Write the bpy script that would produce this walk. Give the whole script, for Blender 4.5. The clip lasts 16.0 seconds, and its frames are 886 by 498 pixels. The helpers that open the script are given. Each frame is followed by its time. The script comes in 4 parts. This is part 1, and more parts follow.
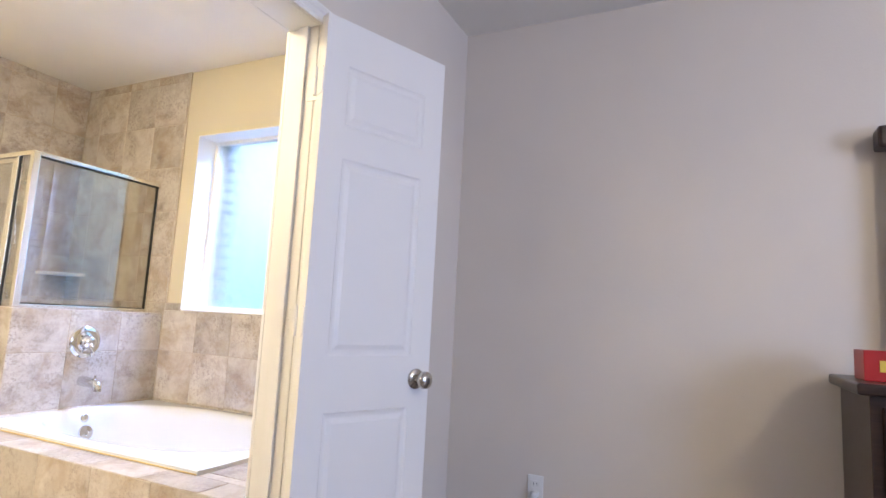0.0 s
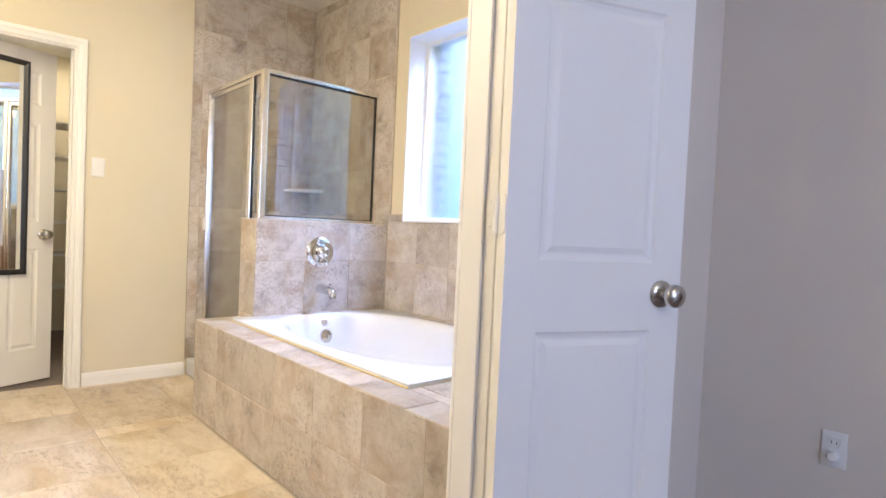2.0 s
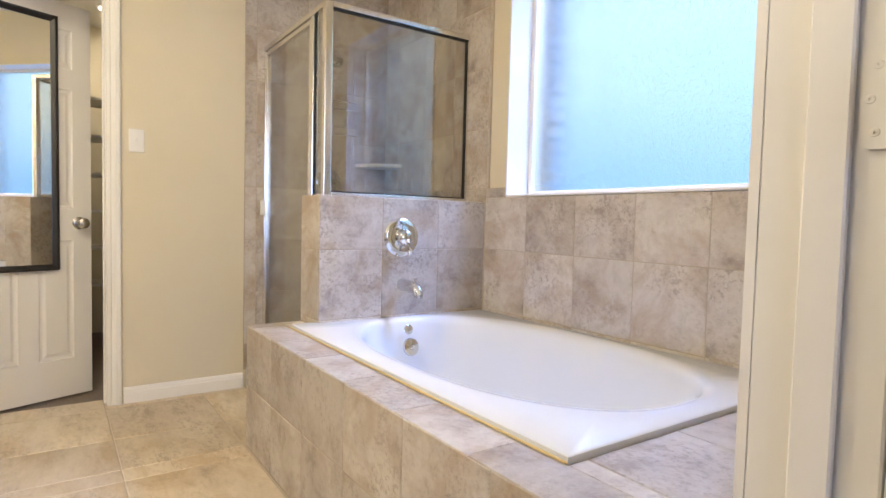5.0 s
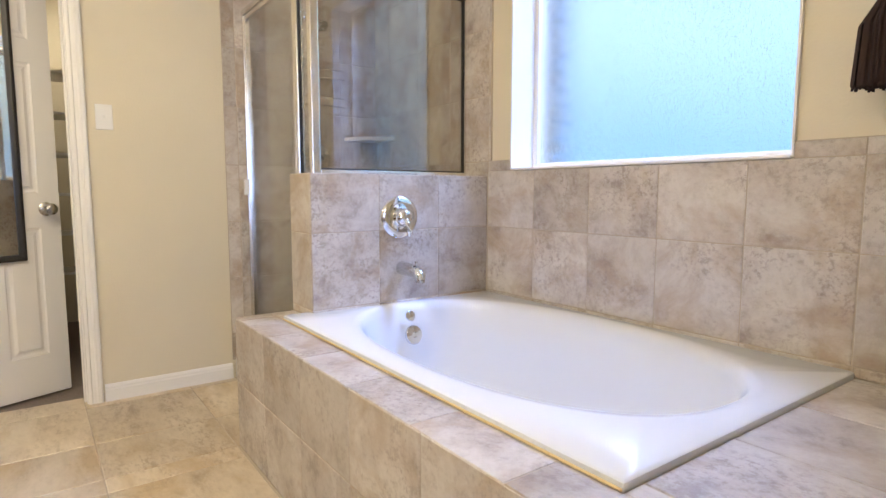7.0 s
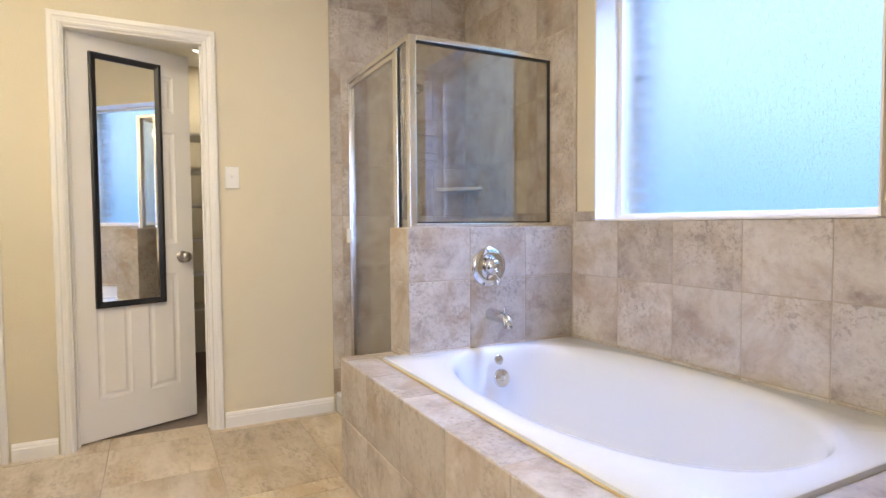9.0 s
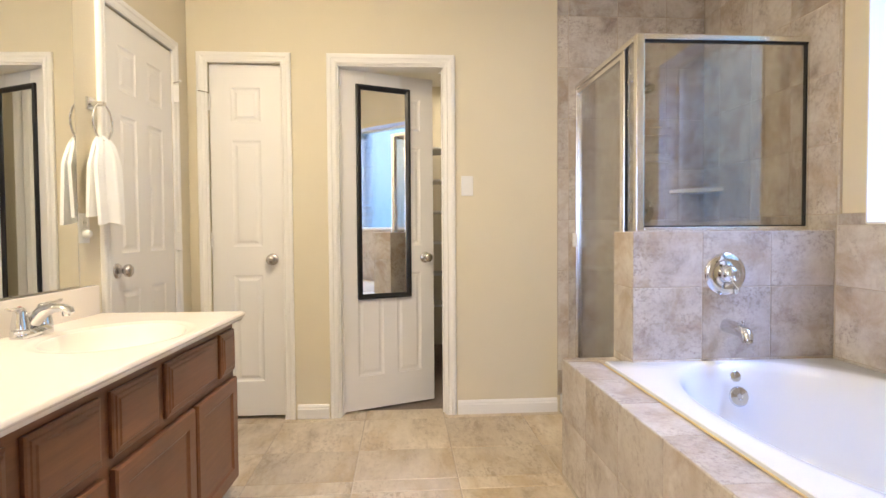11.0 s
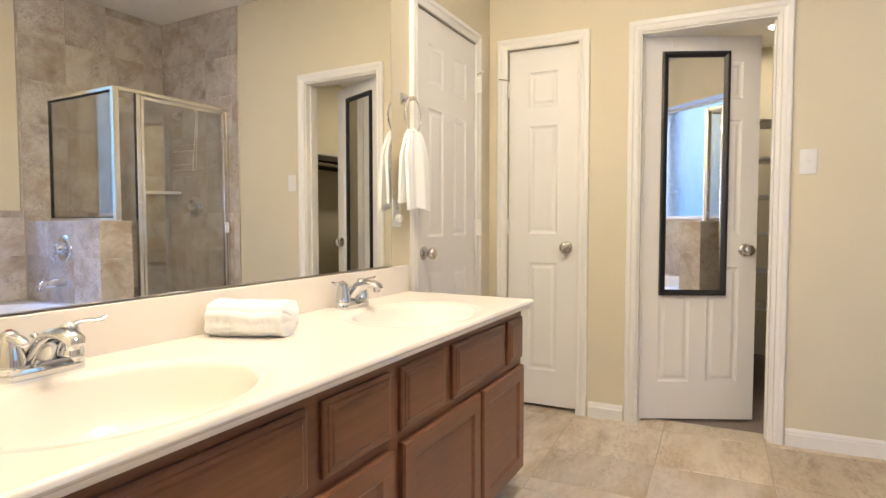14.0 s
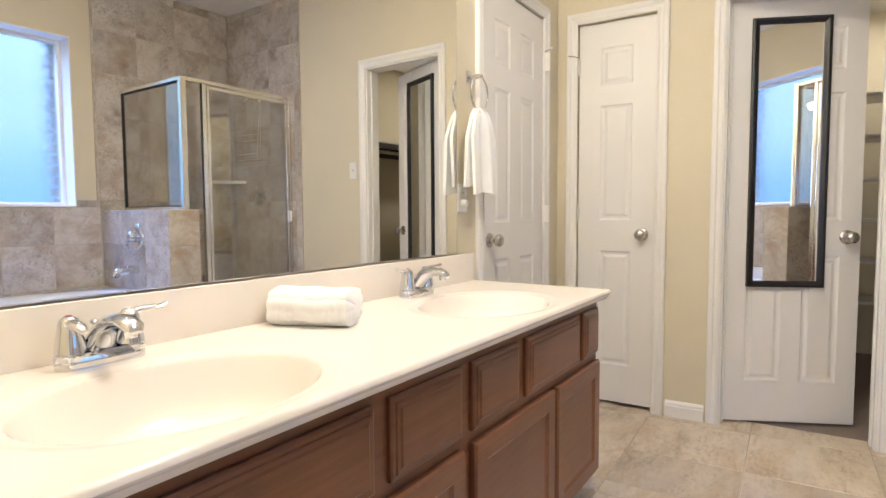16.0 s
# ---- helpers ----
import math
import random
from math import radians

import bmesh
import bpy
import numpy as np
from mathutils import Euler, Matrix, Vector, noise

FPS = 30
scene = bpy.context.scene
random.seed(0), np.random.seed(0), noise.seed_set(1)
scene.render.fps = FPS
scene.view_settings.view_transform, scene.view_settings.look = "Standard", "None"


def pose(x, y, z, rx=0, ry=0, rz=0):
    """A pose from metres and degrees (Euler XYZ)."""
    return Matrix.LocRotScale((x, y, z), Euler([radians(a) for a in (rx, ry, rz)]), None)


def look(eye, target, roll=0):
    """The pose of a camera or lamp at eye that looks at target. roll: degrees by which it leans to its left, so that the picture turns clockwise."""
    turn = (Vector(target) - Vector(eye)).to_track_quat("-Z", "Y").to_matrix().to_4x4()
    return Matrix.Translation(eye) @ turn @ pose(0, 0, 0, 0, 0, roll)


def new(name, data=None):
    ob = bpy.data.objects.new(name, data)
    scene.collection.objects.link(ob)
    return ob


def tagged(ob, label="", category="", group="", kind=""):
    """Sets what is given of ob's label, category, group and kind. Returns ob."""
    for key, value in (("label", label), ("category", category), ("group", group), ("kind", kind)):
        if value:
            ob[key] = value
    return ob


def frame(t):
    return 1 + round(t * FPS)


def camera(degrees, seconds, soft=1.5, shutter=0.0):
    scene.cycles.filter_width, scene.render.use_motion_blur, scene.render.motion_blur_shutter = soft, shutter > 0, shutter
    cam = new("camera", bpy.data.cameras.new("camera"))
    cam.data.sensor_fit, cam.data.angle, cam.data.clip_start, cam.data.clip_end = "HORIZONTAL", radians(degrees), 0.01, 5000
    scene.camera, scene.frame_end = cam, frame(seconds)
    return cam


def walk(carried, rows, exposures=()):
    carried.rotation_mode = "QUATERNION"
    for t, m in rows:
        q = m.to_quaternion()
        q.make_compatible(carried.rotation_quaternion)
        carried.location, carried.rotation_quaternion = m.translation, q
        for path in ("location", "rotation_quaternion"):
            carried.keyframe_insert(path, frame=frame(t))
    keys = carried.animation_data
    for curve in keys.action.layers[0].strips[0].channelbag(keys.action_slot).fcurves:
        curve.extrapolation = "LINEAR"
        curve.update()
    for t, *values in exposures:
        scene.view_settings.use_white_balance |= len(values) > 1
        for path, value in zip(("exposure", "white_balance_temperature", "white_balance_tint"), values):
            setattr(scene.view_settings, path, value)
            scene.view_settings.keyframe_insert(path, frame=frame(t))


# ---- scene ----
cam = camera(76.0, 16.0)
PATH = [
    (0, (0.304, 0.315, 1.116), (-0.556, 2.103, 1.368), 3.0),
    (0.5, (0.311, 0.427, 1.078), (-0.843, 2.054, 1.224), 2.9),
    (1, (0.304, 0.49, 1.042), (-1.011, 1.997, 1.077), 2.8),
    (1.5, (0.228, 0.57, 1.03), (-1.181, 1.989, 0.985), 2.7),
    (2, (0.085, 0.695, 1.051), (-1.408, 2.025, 0.988), 2.6),
    (2.5, (-0.03, 0.798, 1.061), (-1.599, 2.037, 0.998), 2.4),
    (3, (-0.117, 0.916, 1.07), (-1.787, 2.014, 1.003), 2.2),
    (3.5, (-0.226, 0.971, 1.056), (-1.952, 1.98, 0.99), 2.0),
    (4, (-0.421, 1.01, 1.036), (-2.161, 1.993, 0.975), 1.9),
    (4.5, (-0.555, 1.033, 1.022), (-2.253, 2.088, 0.962), 1.8),
    (5, (-0.65, 1.072, 0.977), (-2.297, 2.202, 0.877), 1.4),
    (5.2, (-0.696, 1.099, 0.961), (-2.335, 2.238, 0.833), 1.2),
    (7.3, (-0.846, 1.127, 1.024), (-2.459, 2.293, 0.822), 0.0),
    (7.5, (-0.839, 1.112, 1.04), (-2.467, 2.259, 0.862), -0.1),
    (8, (-0.792, 1.057, 1.066), (-2.472, 2.135, 0.94), -0.2),
    (10.3, (-0.623, 1.017, 1.088), (-2.565, 1.493, 1.019), -0.6),
    (10.5, (-0.611, 1.03, 1.086), (-2.575, 1.401, 1.021), -0.5),
    (11, (-0.625, 1.04, 1.081), (-2.619, 1.182, 1.018), -0.4),
    (11.5, (-0.692, 1.051, 1.084), (-2.691, 0.991, 1.022), -0.4),
    (12, (-0.741, 1.048, 1.086), (-2.725, 0.797, 1.028), -0.2),
    (12.5, (-0.777, 1.041, 1.079), (-2.732, 0.623, 1.02), -0.2),
    (13, (-0.799, 1.044, 1.079), (-2.713, 0.469, 1.011), -0.1),
    (13.5, (-0.816, 1.038, 1.068), (-2.676, 0.305, 0.991), -0.0),
    (14, (-0.815, 1.038, 1.062), (-2.616, 0.173, 0.969), -0.0),
    (14.5, (-0.819, 1.034, 1.053), (-2.58, 0.092, 0.943), -0.0),
    (15, (-0.834, 1.021, 1.044), (-2.569, 0.033, 0.921), -0.1),
    (15.5, (-0.867, 0.994, 1.047), (-2.581, -0.028, 0.924), -0.3),
    (16, (-0.905, 0.949, 1.041), (-2.607, -0.093, 0.915), -0.3),
]
walk(cam, [(t, look(eye, target, roll)) for t, eye, target, roll in PATH],
     [(0, 0.44, 6150, 10), (1.5, 0.38, 6000, 10), (2.5, 0.20, 6000, 10), (3.5, 0.07, 6000, 10), (5.2, -0.13, 6050, 10), (8.2, -0.13, 5850, 11), (11, -0.02, 5950, 12), (13, -0.04, 5980, 12), (16, -0.14, 5500, 13)])

# ---- world and light ----
world = bpy.data.worlds.new("world")
scene.world = world
world.use_nodes = True
wn = world.node_tree.nodes
sky = wn.new("ShaderNodeTexSky")
sky.sky_type, sky.sun_disc = "NISHITA", False
sky.sun_elevation, sky.sun_rotation = radians(35), radians(160)
world.node_tree.links.new(sky.outputs[0], wn["Background"].inputs[0])
wn["Background"].inputs[1].default_value = 0.10


def lamp(name, kind, m, power, colour, size=None, size_y=None, spread=None):
    data = bpy.data.lights.new(name, kind)
    data.energy, data.color = power, colour
    if kind == "AREA":
        data.shape, data.size, data.size_y = "RECTANGLE", size, size_y or size
        if spread:
            data.spread = radians(spread)
    elif kind == "SUN":
        data.angle = size
    else:
        data.shadow_soft_size = size
    ob = new(name, data)
    ob.matrix_basis = m
    return ob


WARM = (1.0, 0.83, 0.57)
DAY = (0.40, 0.53, 1.0)
lamp("sun", "SUN", look((0, -6, 8), (0, 0, 0)), 1.0, (1.0, 0.95, 0.88), radians(10))
lamp("bath_window_light", "AREA", look((-2.0, 3.95, 3.35), (-2.3, 1.8, 0.7)), 255, DAY, 1.8, 1.1)
lamp("bedroom_window_light", "AREA", look((3.9, 0.1, 1.5), (-0.8, 1.3, 1.2)), 76, (0.46, 0.60, 1.0), 1.7, 1.4)
lamp("closet_light", "AREA", look((-5.45, 1.42, 2.42), (-5.45, 1.42, 0)), 9, WARM, 0.14, 0.14)
# added warm fill for the bedroom walls, no fitting belongs to it
lamp("bedroom_ceiling_light", "POINT", pose(2.0, 0.6, 2.45), 40, WARM, 0.1)
# added overhead fill that lifts vanity front and floor, no ceiling fitting here
lamp("bath_downlight", "AREA", look((-2.2, 0.85, 2.672), (-2.2, 0.85, 0)), 32, WARM, 0.16, 0.16)
VANITY_BULBS = [-2.35, -2.12, -1.89, -1.66, -1.43, -1.20]
for bx in VANITY_BULBS:
    lamp("vanity_bulb_light", "POINT", pose(bx, -0.075, 2.20), 7.6, WARM, 0.045)


# ---- materials ----
def material(name):
    m = bpy.data.materials.new(name)
    m.use_nodes = True
    nodes, links = m.node_tree.nodes, m.node_tree.links
    return m, nodes, links, nodes["Principled BSDF"]


def coords(nodes, links, scale, per_object=False):
    tc = nodes.new("ShaderNodeTexCoord")
    mp = nodes.new("ShaderNodeMapping")
    mp.inputs["Scale"].default_value = scale if isinstance(scale, tuple) else (scale,) * 3
    links.new(tc.outputs["Object"], mp.inputs["Vector"])
    if per_object:
        oi = nodes.new("ShaderNodeObjectInfo")
        mul = nodes.new("ShaderNodeVectorMath")
        mul.operation = "MULTIPLY"
        mul.inputs[1].default_value = (37.0, 53.0, 71.0)
        links.new(oi.outputs["Random"], mul.inputs[0])
        links.new(mul.outputs[0], mp.inputs["Location"])
    return mp.outputs[0]


def noise_node(nodes, links, vec, scale, detail=4.0, rough=0.55, distort=0.0):
    n = nodes.new("ShaderNodeTexNoise")
    n.inputs["Scale"].default_value, n.inputs["Detail"].default_value = scale, detail
    n.inputs["Roughness"].default_value, n.inputs["Distortion"].default_value = rough, distort
    links.new(vec, n.inputs["Vector"])
    return n.outputs["Fac"]


def ramp(nodes, links, fac, stops):
    r = nodes.new("ShaderNodeValToRGB")
    els = r.color_ramp.elements
    els[0].position, els[0].color = stops[0][0], (*stops[0][1], 1)
    els[1].position, els[1].color = stops[-1][0], (*stops[-1][1], 1)
    for p, c in stops[1:-1]:
        els.new(p).color = (*c, 1)
    links.new(fac, r.inputs[0])
    return r.outputs[0]


def mix(nodes, links, fac, a, b, mode="MIX"):
    m = nodes.new("ShaderNodeMixRGB")
    m.blend_type = mode
    for sock, v in ((m.inputs[0], fac), (m.inputs[1], a), (m.inputs[2], b)):
        if isinstance(v, float):
            sock.default_value = v
        elif isinstance(v, tuple):
            sock.default_value = (*v, 1)
        else:
            links.new(v, sock)
    return m.outputs[0]


def bump(nodes, links, bsdf, height, strength, distance):
    b = nodes.new("ShaderNodeBump")
    b.inputs["Strength"].default_value, b.inputs["Distance"].default_value = strength, distance
    links.new(height, b.inputs["Height"])
    links.new(b.outputs[0], bsdf.inputs["Normal"])


def paint(name, colour, rough=0.5, grain=140.0, relief=0.15, vary=0.03, coat=0.0):
    m, n, l, b = material(name)
    v = coords(n, l, 1.0)
    big = noise_node(n, l, v, 1.3, 3)
    dark = tuple(c * (1 - vary) for c in colour)
    light = tuple(min(1, c * (1 + vary)) for c in colour)
    l.new(ramp(n, l, big, [(0.3, dark), (0.7, light)]), b.inputs["Base Color"])
    b.inputs["Roughness"].default_value = rough
    b.inputs["Coat Weight"].default_value = coat
    if relief:
        bump(n, l, b, noise_node(n, l, v, grain, 3), relief, 0.002)
    return m


def metal(name, colour, rough):
    m, n, l, b = material(name)
    b.inputs["Base Color"].default_value = (*colour, 1)
    b.inputs["Metallic"].default_value = 1.0
    v = coords(n, l, 1.0)
    r = n.new("ShaderNodeMapRange")
    r.inputs["To Min"].default_value, r.inputs["To Max"].default_value = rough * 0.7, rough * 1.4
    l.new(noise_node(n, l, v, 40, 3), r.inputs["Value"])
    l.new(r.outputs[0], b.inputs["Roughness"])
    return m


def tile_material(name, lights, mids, browns, dark, rough, patch=5.0, stretch=(1.0, 1.0, 1.0)):
    m, n, l, b = material(name)
    v = coords(n, l, stretch, True)
    cloud = noise_node(n, l, v, patch, 9, 0.70, 0.25)
    base = ramp(n, l, cloud, [(0.30, dark), (0.43, mids), (0.58, lights), (0.72, mids)])
    rust = noise_node(n, l, v, patch * 0.75, 5, 0.6, 0.6)
    rmask = ramp(n, l, rust, [(0.50, (0, 0, 0)), (0.66, (0.8, 0.8, 0.8))])
    col = mix(n, l, rmask, base, browns)
    fine = noise_node(n, l, v, patch * 9, 8, 0.75)
    cluster = ramp(n, l, noise_node(n, l, v, patch * 0.55, 4, 0.6, 0.8), [(0.44, (0.12, 0.12, 0.12)), (0.62, (1, 1, 1))])
    fmask = ramp(n, l, fine, [(0.49, (0, 0, 0)), (0.60, (0.75, 0.75, 0.75))])
    col = mix(n, l, mix(n, l, 1.0, fmask, cluster, "MULTIPLY"), col, dark)
    oi = n.new("ShaderNodeObjectInfo")
    tone = ramp(n, l, oi.outputs["Random"], [(0.0, (0.84, 0.83, 0.82)), (1.0, (1.06, 1.06, 1.06))])
    col = mix(n, l, 1.0, col, tone, "MULTIPLY")
    l.new(col, b.inputs["Base Color"])
    r = n.new("ShaderNodeMapRange")
    r.inputs["To Min"].default_value, r.inputs["To Max"].default_value = rough - 0.08, rough + 0.12
    l.new(fine, r.inputs["Value"])
    l.new(r.outputs[0], b.inputs["Roughness"])
    bump(n, l, b, fine, 0.12, 0.002)
    return m


def wood(name, a, c, rough, along=(1.2, 22.0, 22.0)):
    m, n, l, b = material(name)
    v = coords(n, l, along, True)
    g = noise_node(n, l, v, 3.0, 7, 0.62, 0.8)
    v2 = coords(n, l, 1.0, True)
    blot = noise_node(n, l, v2, 5.0, 3)
    col = mix(n, l, ramp(n, l, g, [(0.35, (0, 0, 0)), (0.65, (1, 1, 1))]), a, c)
    col = mix(n, l, 1.0, col, ramp(n, l, blot, [(0.3, (0.85, 0.85, 0.85)), (0.7, (1.1, 1.1, 1.1))]), "MULTIPLY")
    l.new(col, b.inputs["Base Color"])
    b.inputs["Roughness"].default_value = rough
    bump(n, l, b, g, 0.06, 0.001)
    return m


WALL = paint("wall_paint_cream", (0.67, 0.605, 0.455), 0.6, 110, 0.45)
BEDWALL = paint("wall_paint_greige", (0.66, 0.60, 0.53), 0.65, 120, 0.25)
CEIL = paint("ceiling_paint", (0.82, 0.79, 0.73), 0.8, 90, 0.5)
WHITE = paint("white_trim_paint", (0.80, 0.78, 0.74), 0.34, 60, 0.04, 0.015)
DOORW = paint("white_door_paint", (0.78, 0.76, 0.73), 0.38, 90, 0.05, 0.015)
ACRYL = paint("white_acrylic", (0.70, 0.715, 0.74), 0.22, 20, 0.0, 0.01, 0.15)
MARBLE = paint("cultured_marble_cream", (0.83, 0.77, 0.70), 0.24, 30, 0.0, 0.02, 0.12)
PLASTIC = paint("white_plastic", (0.78, 0.77, 0.74), 0.35, 50, 0.0, 0.01)
GROUT = paint("grout_beige", (0.46, 0.395, 0.31), 0.9, 300, 0.3, 0.1)
TILE = tile_material("stone_look_tile", (0.58, 0.54, 0.49), (0.47, 0.42, 0.37), (0.385, 0.295, 0.205), (0.27, 0.22, 0.185), 0.36, 6.0)
FLOORTILE = tile_material("floor_stone_tile", (0.68, 0.59, 0.46), (0.57, 0.48, 0.36), (0.46, 0.335, 0.175), (0.34, 0.26, 0.17), 0.32, 3.0, (0.8, 1.9, 1.0))
CABINET = wood("brown_stained_maple", (0.165, 0.064, 0.027), (0.205, 0.083, 0.036), 0.30)
DARKWOOD = wood("espresso_wood", (0.022, 0.012, 0.009), (0.045, 0.024, 0.016), 0.3)
BLACKFRAME = paint("black_frame", (0.010, 0.009, 0.009), 0.32, 60, 0.03, 0.1)
CHROME = metal("chrome", (0.72, 0.73, 0.75), 0.05)
NICKEL = metal("satin_nickel", (0.55, 0.52, 0.48), 0.24)
ALU = metal("polished_aluminium", (0.82, 0.80, 0.75), 0.20)
RUBBER = paint("black_gasket", (0.012, 0.012, 0.012), 0.6, 50, 0.0)
MIRROR = metal("mirror_silver", (0.90, 0.91, 0.90), 0.0)
MIRROR.node_tree.nodes["Principled BSDF"].inputs["Roughness"].default_value = 0.0
for lk in list(MIRROR.node_tree.nodes["Principled BSDF"].inputs["Roughness"].links):
    MIRROR.node_tree.links.remove(lk)
DARK = paint("slot_shade", (0.02, 0.018, 0.015), 0.9, 50, 0.0)
RED = paint("red_carton", (0.42, 0.02, 0.02), 0.4, 30, 0.0, 0.2)
YELLOW = paint("yellow_print", (0.7, 0.5, 0.08), 0.4, 30, 0.0)
TASSEL = paint("brown_tassel_thread", (0.030, 0.014, 0.011), 0.8, 500, 0.5, 0.3)


def terry(name, colour):
    m, n, l, b = material(name)
    v = coords(n, l, 1.0)
    b.inputs["Base Color"].default_value = (*colour, 1)
    b.inputs["Roughness"].default_value = 0.95
    b.inputs["Sheen Weight"].default_value = 0.4
    bump(n, l, b, noise_node(n, l, v, 330, 4, 0.75), 0.5, 0.003)
    return m


TERRY = terry("white_terry", (0.90, 0.90, 0.89))


def carpet_material():
    m, n, l, b = material("carpet_pile")
    v = coords(n, l, 1.0)
    f = noise_node(n, l, v, 260, 4, 0.7)
    l.new(ramp(n, l, f, [(0.3, (0.16, 0.12, 0.10)), (0.7, (0.36, 0.30, 0.26))]), b.inputs["Base Color"])
    b.inputs["Roughness"].default_value = 1.0
    bump(n, l, b, f, 1.0, 0.006)
    return m


CARPET = carpet_material()


def clear_glass(name, tint, gloss=0.10):
    m, n, l, b = material(name)
    n.remove(b)
    tr = n.new("ShaderNodeBsdfTransparent")
    tr.inputs[0].default_value = (*tint, 1)
    gl = n.new("ShaderNodeBsdfGlossy")
    gl.inputs["Roughness"].default_value = 0.02
    lw = n.new("ShaderNodeLayerWeight")
    lw.inputs[0].default_value = 0.5
    pw = n.new("ShaderNodeMath")
    pw.operation = "POWER"
    pw.inputs[1].default_value = 4.0
    l.new(lw.outputs["Facing"], pw.inputs[0])
    fr = n.new("ShaderNodeMath")
    fr.operation = "MULTIPLY_ADD"
    fr.inputs[1].default_value, fr.inputs[2].default_value = 0.6, gloss
    l.new(pw.outputs[0], fr.inputs[0])
    mx = n.new("ShaderNodeMixShader")
    l.new(fr.outputs[0], mx.inputs[0])
    l.new(tr.outputs[0], mx.inputs[1])
    l.new(gl.outputs[0], mx.inputs[2])
    l.new(mx.outputs[0], n["Material Output"].inputs[0])
    return m


GLASS = clear_glass("shower_glass", (0.92, 0.92, 0.91), 0.13)


def rain_glass():
    m, n, l, b = material("rain_textured_glass")
    b.inputs["Base Color"].default_value = (0.95, 0.98, 1.0, 1)
    b.inputs["Roughness"].default_value = 0.24
    b.inputs["Transmission Weight"].default_value = 1.0
    b.inputs["IOR"].default_value = 1.3
    streak = noise_node(n, l, coords(n, l, (210.0, 1.0, 48.0)), 1.0, 3, 0.6, 0.4)
    pebble = noise_node(n, l, coords(n, l, 1.0), 150.0, 3, 0.6)
    h = n.new("ShaderNodeMath")
    h.operation = "MULTIPLY_ADD"
    h.inputs[1].default_value = 0.5
    l.new(pebble, h.inputs[0])
    l.new(streak, h.inputs[2])
    bump(n, l, b, h.outputs[0], 0.8, 0.0035)
    return m


RAIN = rain_glass()


def emitter(name, colour, strength, low=None):
    m, n, l, b = material(name)
    b.inputs["Base Color"].default_value = (0, 0, 0, 1)
    b.inputs["Emission Strength"].default_value = strength
    if low:
        tc = n.new("ShaderNodeTexCoord")
        sx = n.new("ShaderNodeSeparateXYZ")
        l.new(tc.outputs["Generated"], sx.inputs[0])
        v = coords(n, l, 1.0)
        wob = n.new("ShaderNodeMath")
        wob.operation = "MULTIPLY_ADD"
        wob.inputs[1].default_value = 0.35
        l.new(noise_node(n, l, v, 1.2, 2), wob.inputs[0])
        l.new(sx.outputs[2], wob.inputs[2])
        l.new(ramp(n, l, wob.outputs[0], [(0.36, low), (0.80, colour)]), b.inputs["Emission Color"])
    else:
        b.inputs["Emission Color"].default_value = (*colour, 1)
    return m


LAMPGLASS = emitter("lit_lamp_glass", (1.0, 0.85, 0.62), 6.0)
SKYCARD = emitter("daylight_backdrop", (0.65, 0.91, 1.0), 1.38, (0.11, 0.39, 0.86))
BRICK = paint("outside_brick", (0.36, 0.42, 0.47), 0.9, 200, 0.5, 0.2)

# ---- builders ----
BASE = {}


def thing(name, label="", category="", group="", kind="", base=(0, 0, 0)):
    ob = new(name)
    ob.empty_display_size = 0.05
    ob.location = base
    BASE[ob] = Vector(base)
    return tagged(ob, label, category, group, kind)


def part(name, bm, mat, parent=None, label="", smooth=False):
    if parent is not None:
        bmesh.ops.translate(bm, verts=bm.verts, vec=-BASE[parent])
    bmesh.ops.recalc_face_normals(bm, faces=bm.faces)
    me = bpy.data.meshes.new(name)
    bm.to_mesh(me)
    bm.free()
    me.materials.append(mat)
    if smooth:
        me.shade_smooth()
        me.set_sharp_from_angle(angle=radians(40))
    ob = new(name, me)
    if parent is not None:
        ob.parent = parent
        BASE[ob] = BASE[parent]
    if label:
        ob["label"] = label
    return ob


def structure(name, bm, mat, label, category="", smooth=False):
    ob = part(name, bm, mat, None, label, smooth)
    BASE[ob] = Vector((0, 0, 0))
    return tagged(ob, label, category or name.split("_")[0], "", "structure")


def box(bm, lo, hi, bevel=0.0, seg=2):
    c = [(a + b) / 2 for a, b in zip(lo, hi)]
    s = [abs(b - a) for a, b in zip(lo, hi)]
    got = bmesh.ops.create_cube(bm, size=1, matrix=Matrix.Translation(c) @ Matrix.Diagonal((*s, 1)))
    if bevel:
        edges = {e for v in got["verts"] for e in v.link_edges}
        bmesh.ops.bevel(bm, geom=list(edges), offset=bevel, segments=seg, profile=0.6, affect="EDGES")
    return bm


def boxes(*items):
    bm = bmesh.new()
    for it in items:
        box(bm, *it)
    return bm


def lathe(profile, m=Matrix(), seg=32, sx=1.0):
    """A turned shape from (radius, height) pairs round z."""
    bm = bmesh.new()
    rings = []
    for r, z in profile:
        rings.append([bm.verts.new(m @ Vector((sx * r * math.cos(2 * math.pi * i / seg), r * math.sin(2 * math.pi * i / seg), z))) for i in range(seg)])
    for a, b in zip(rings, rings[1:]):
        for i in range(seg):
            bm.faces.new((a[i], a[(i + 1) % seg], b[(i + 1) % seg], b[i]))
    bm.faces.new(rings[0])
    bm.faces.new(rings[-1])
    return bm


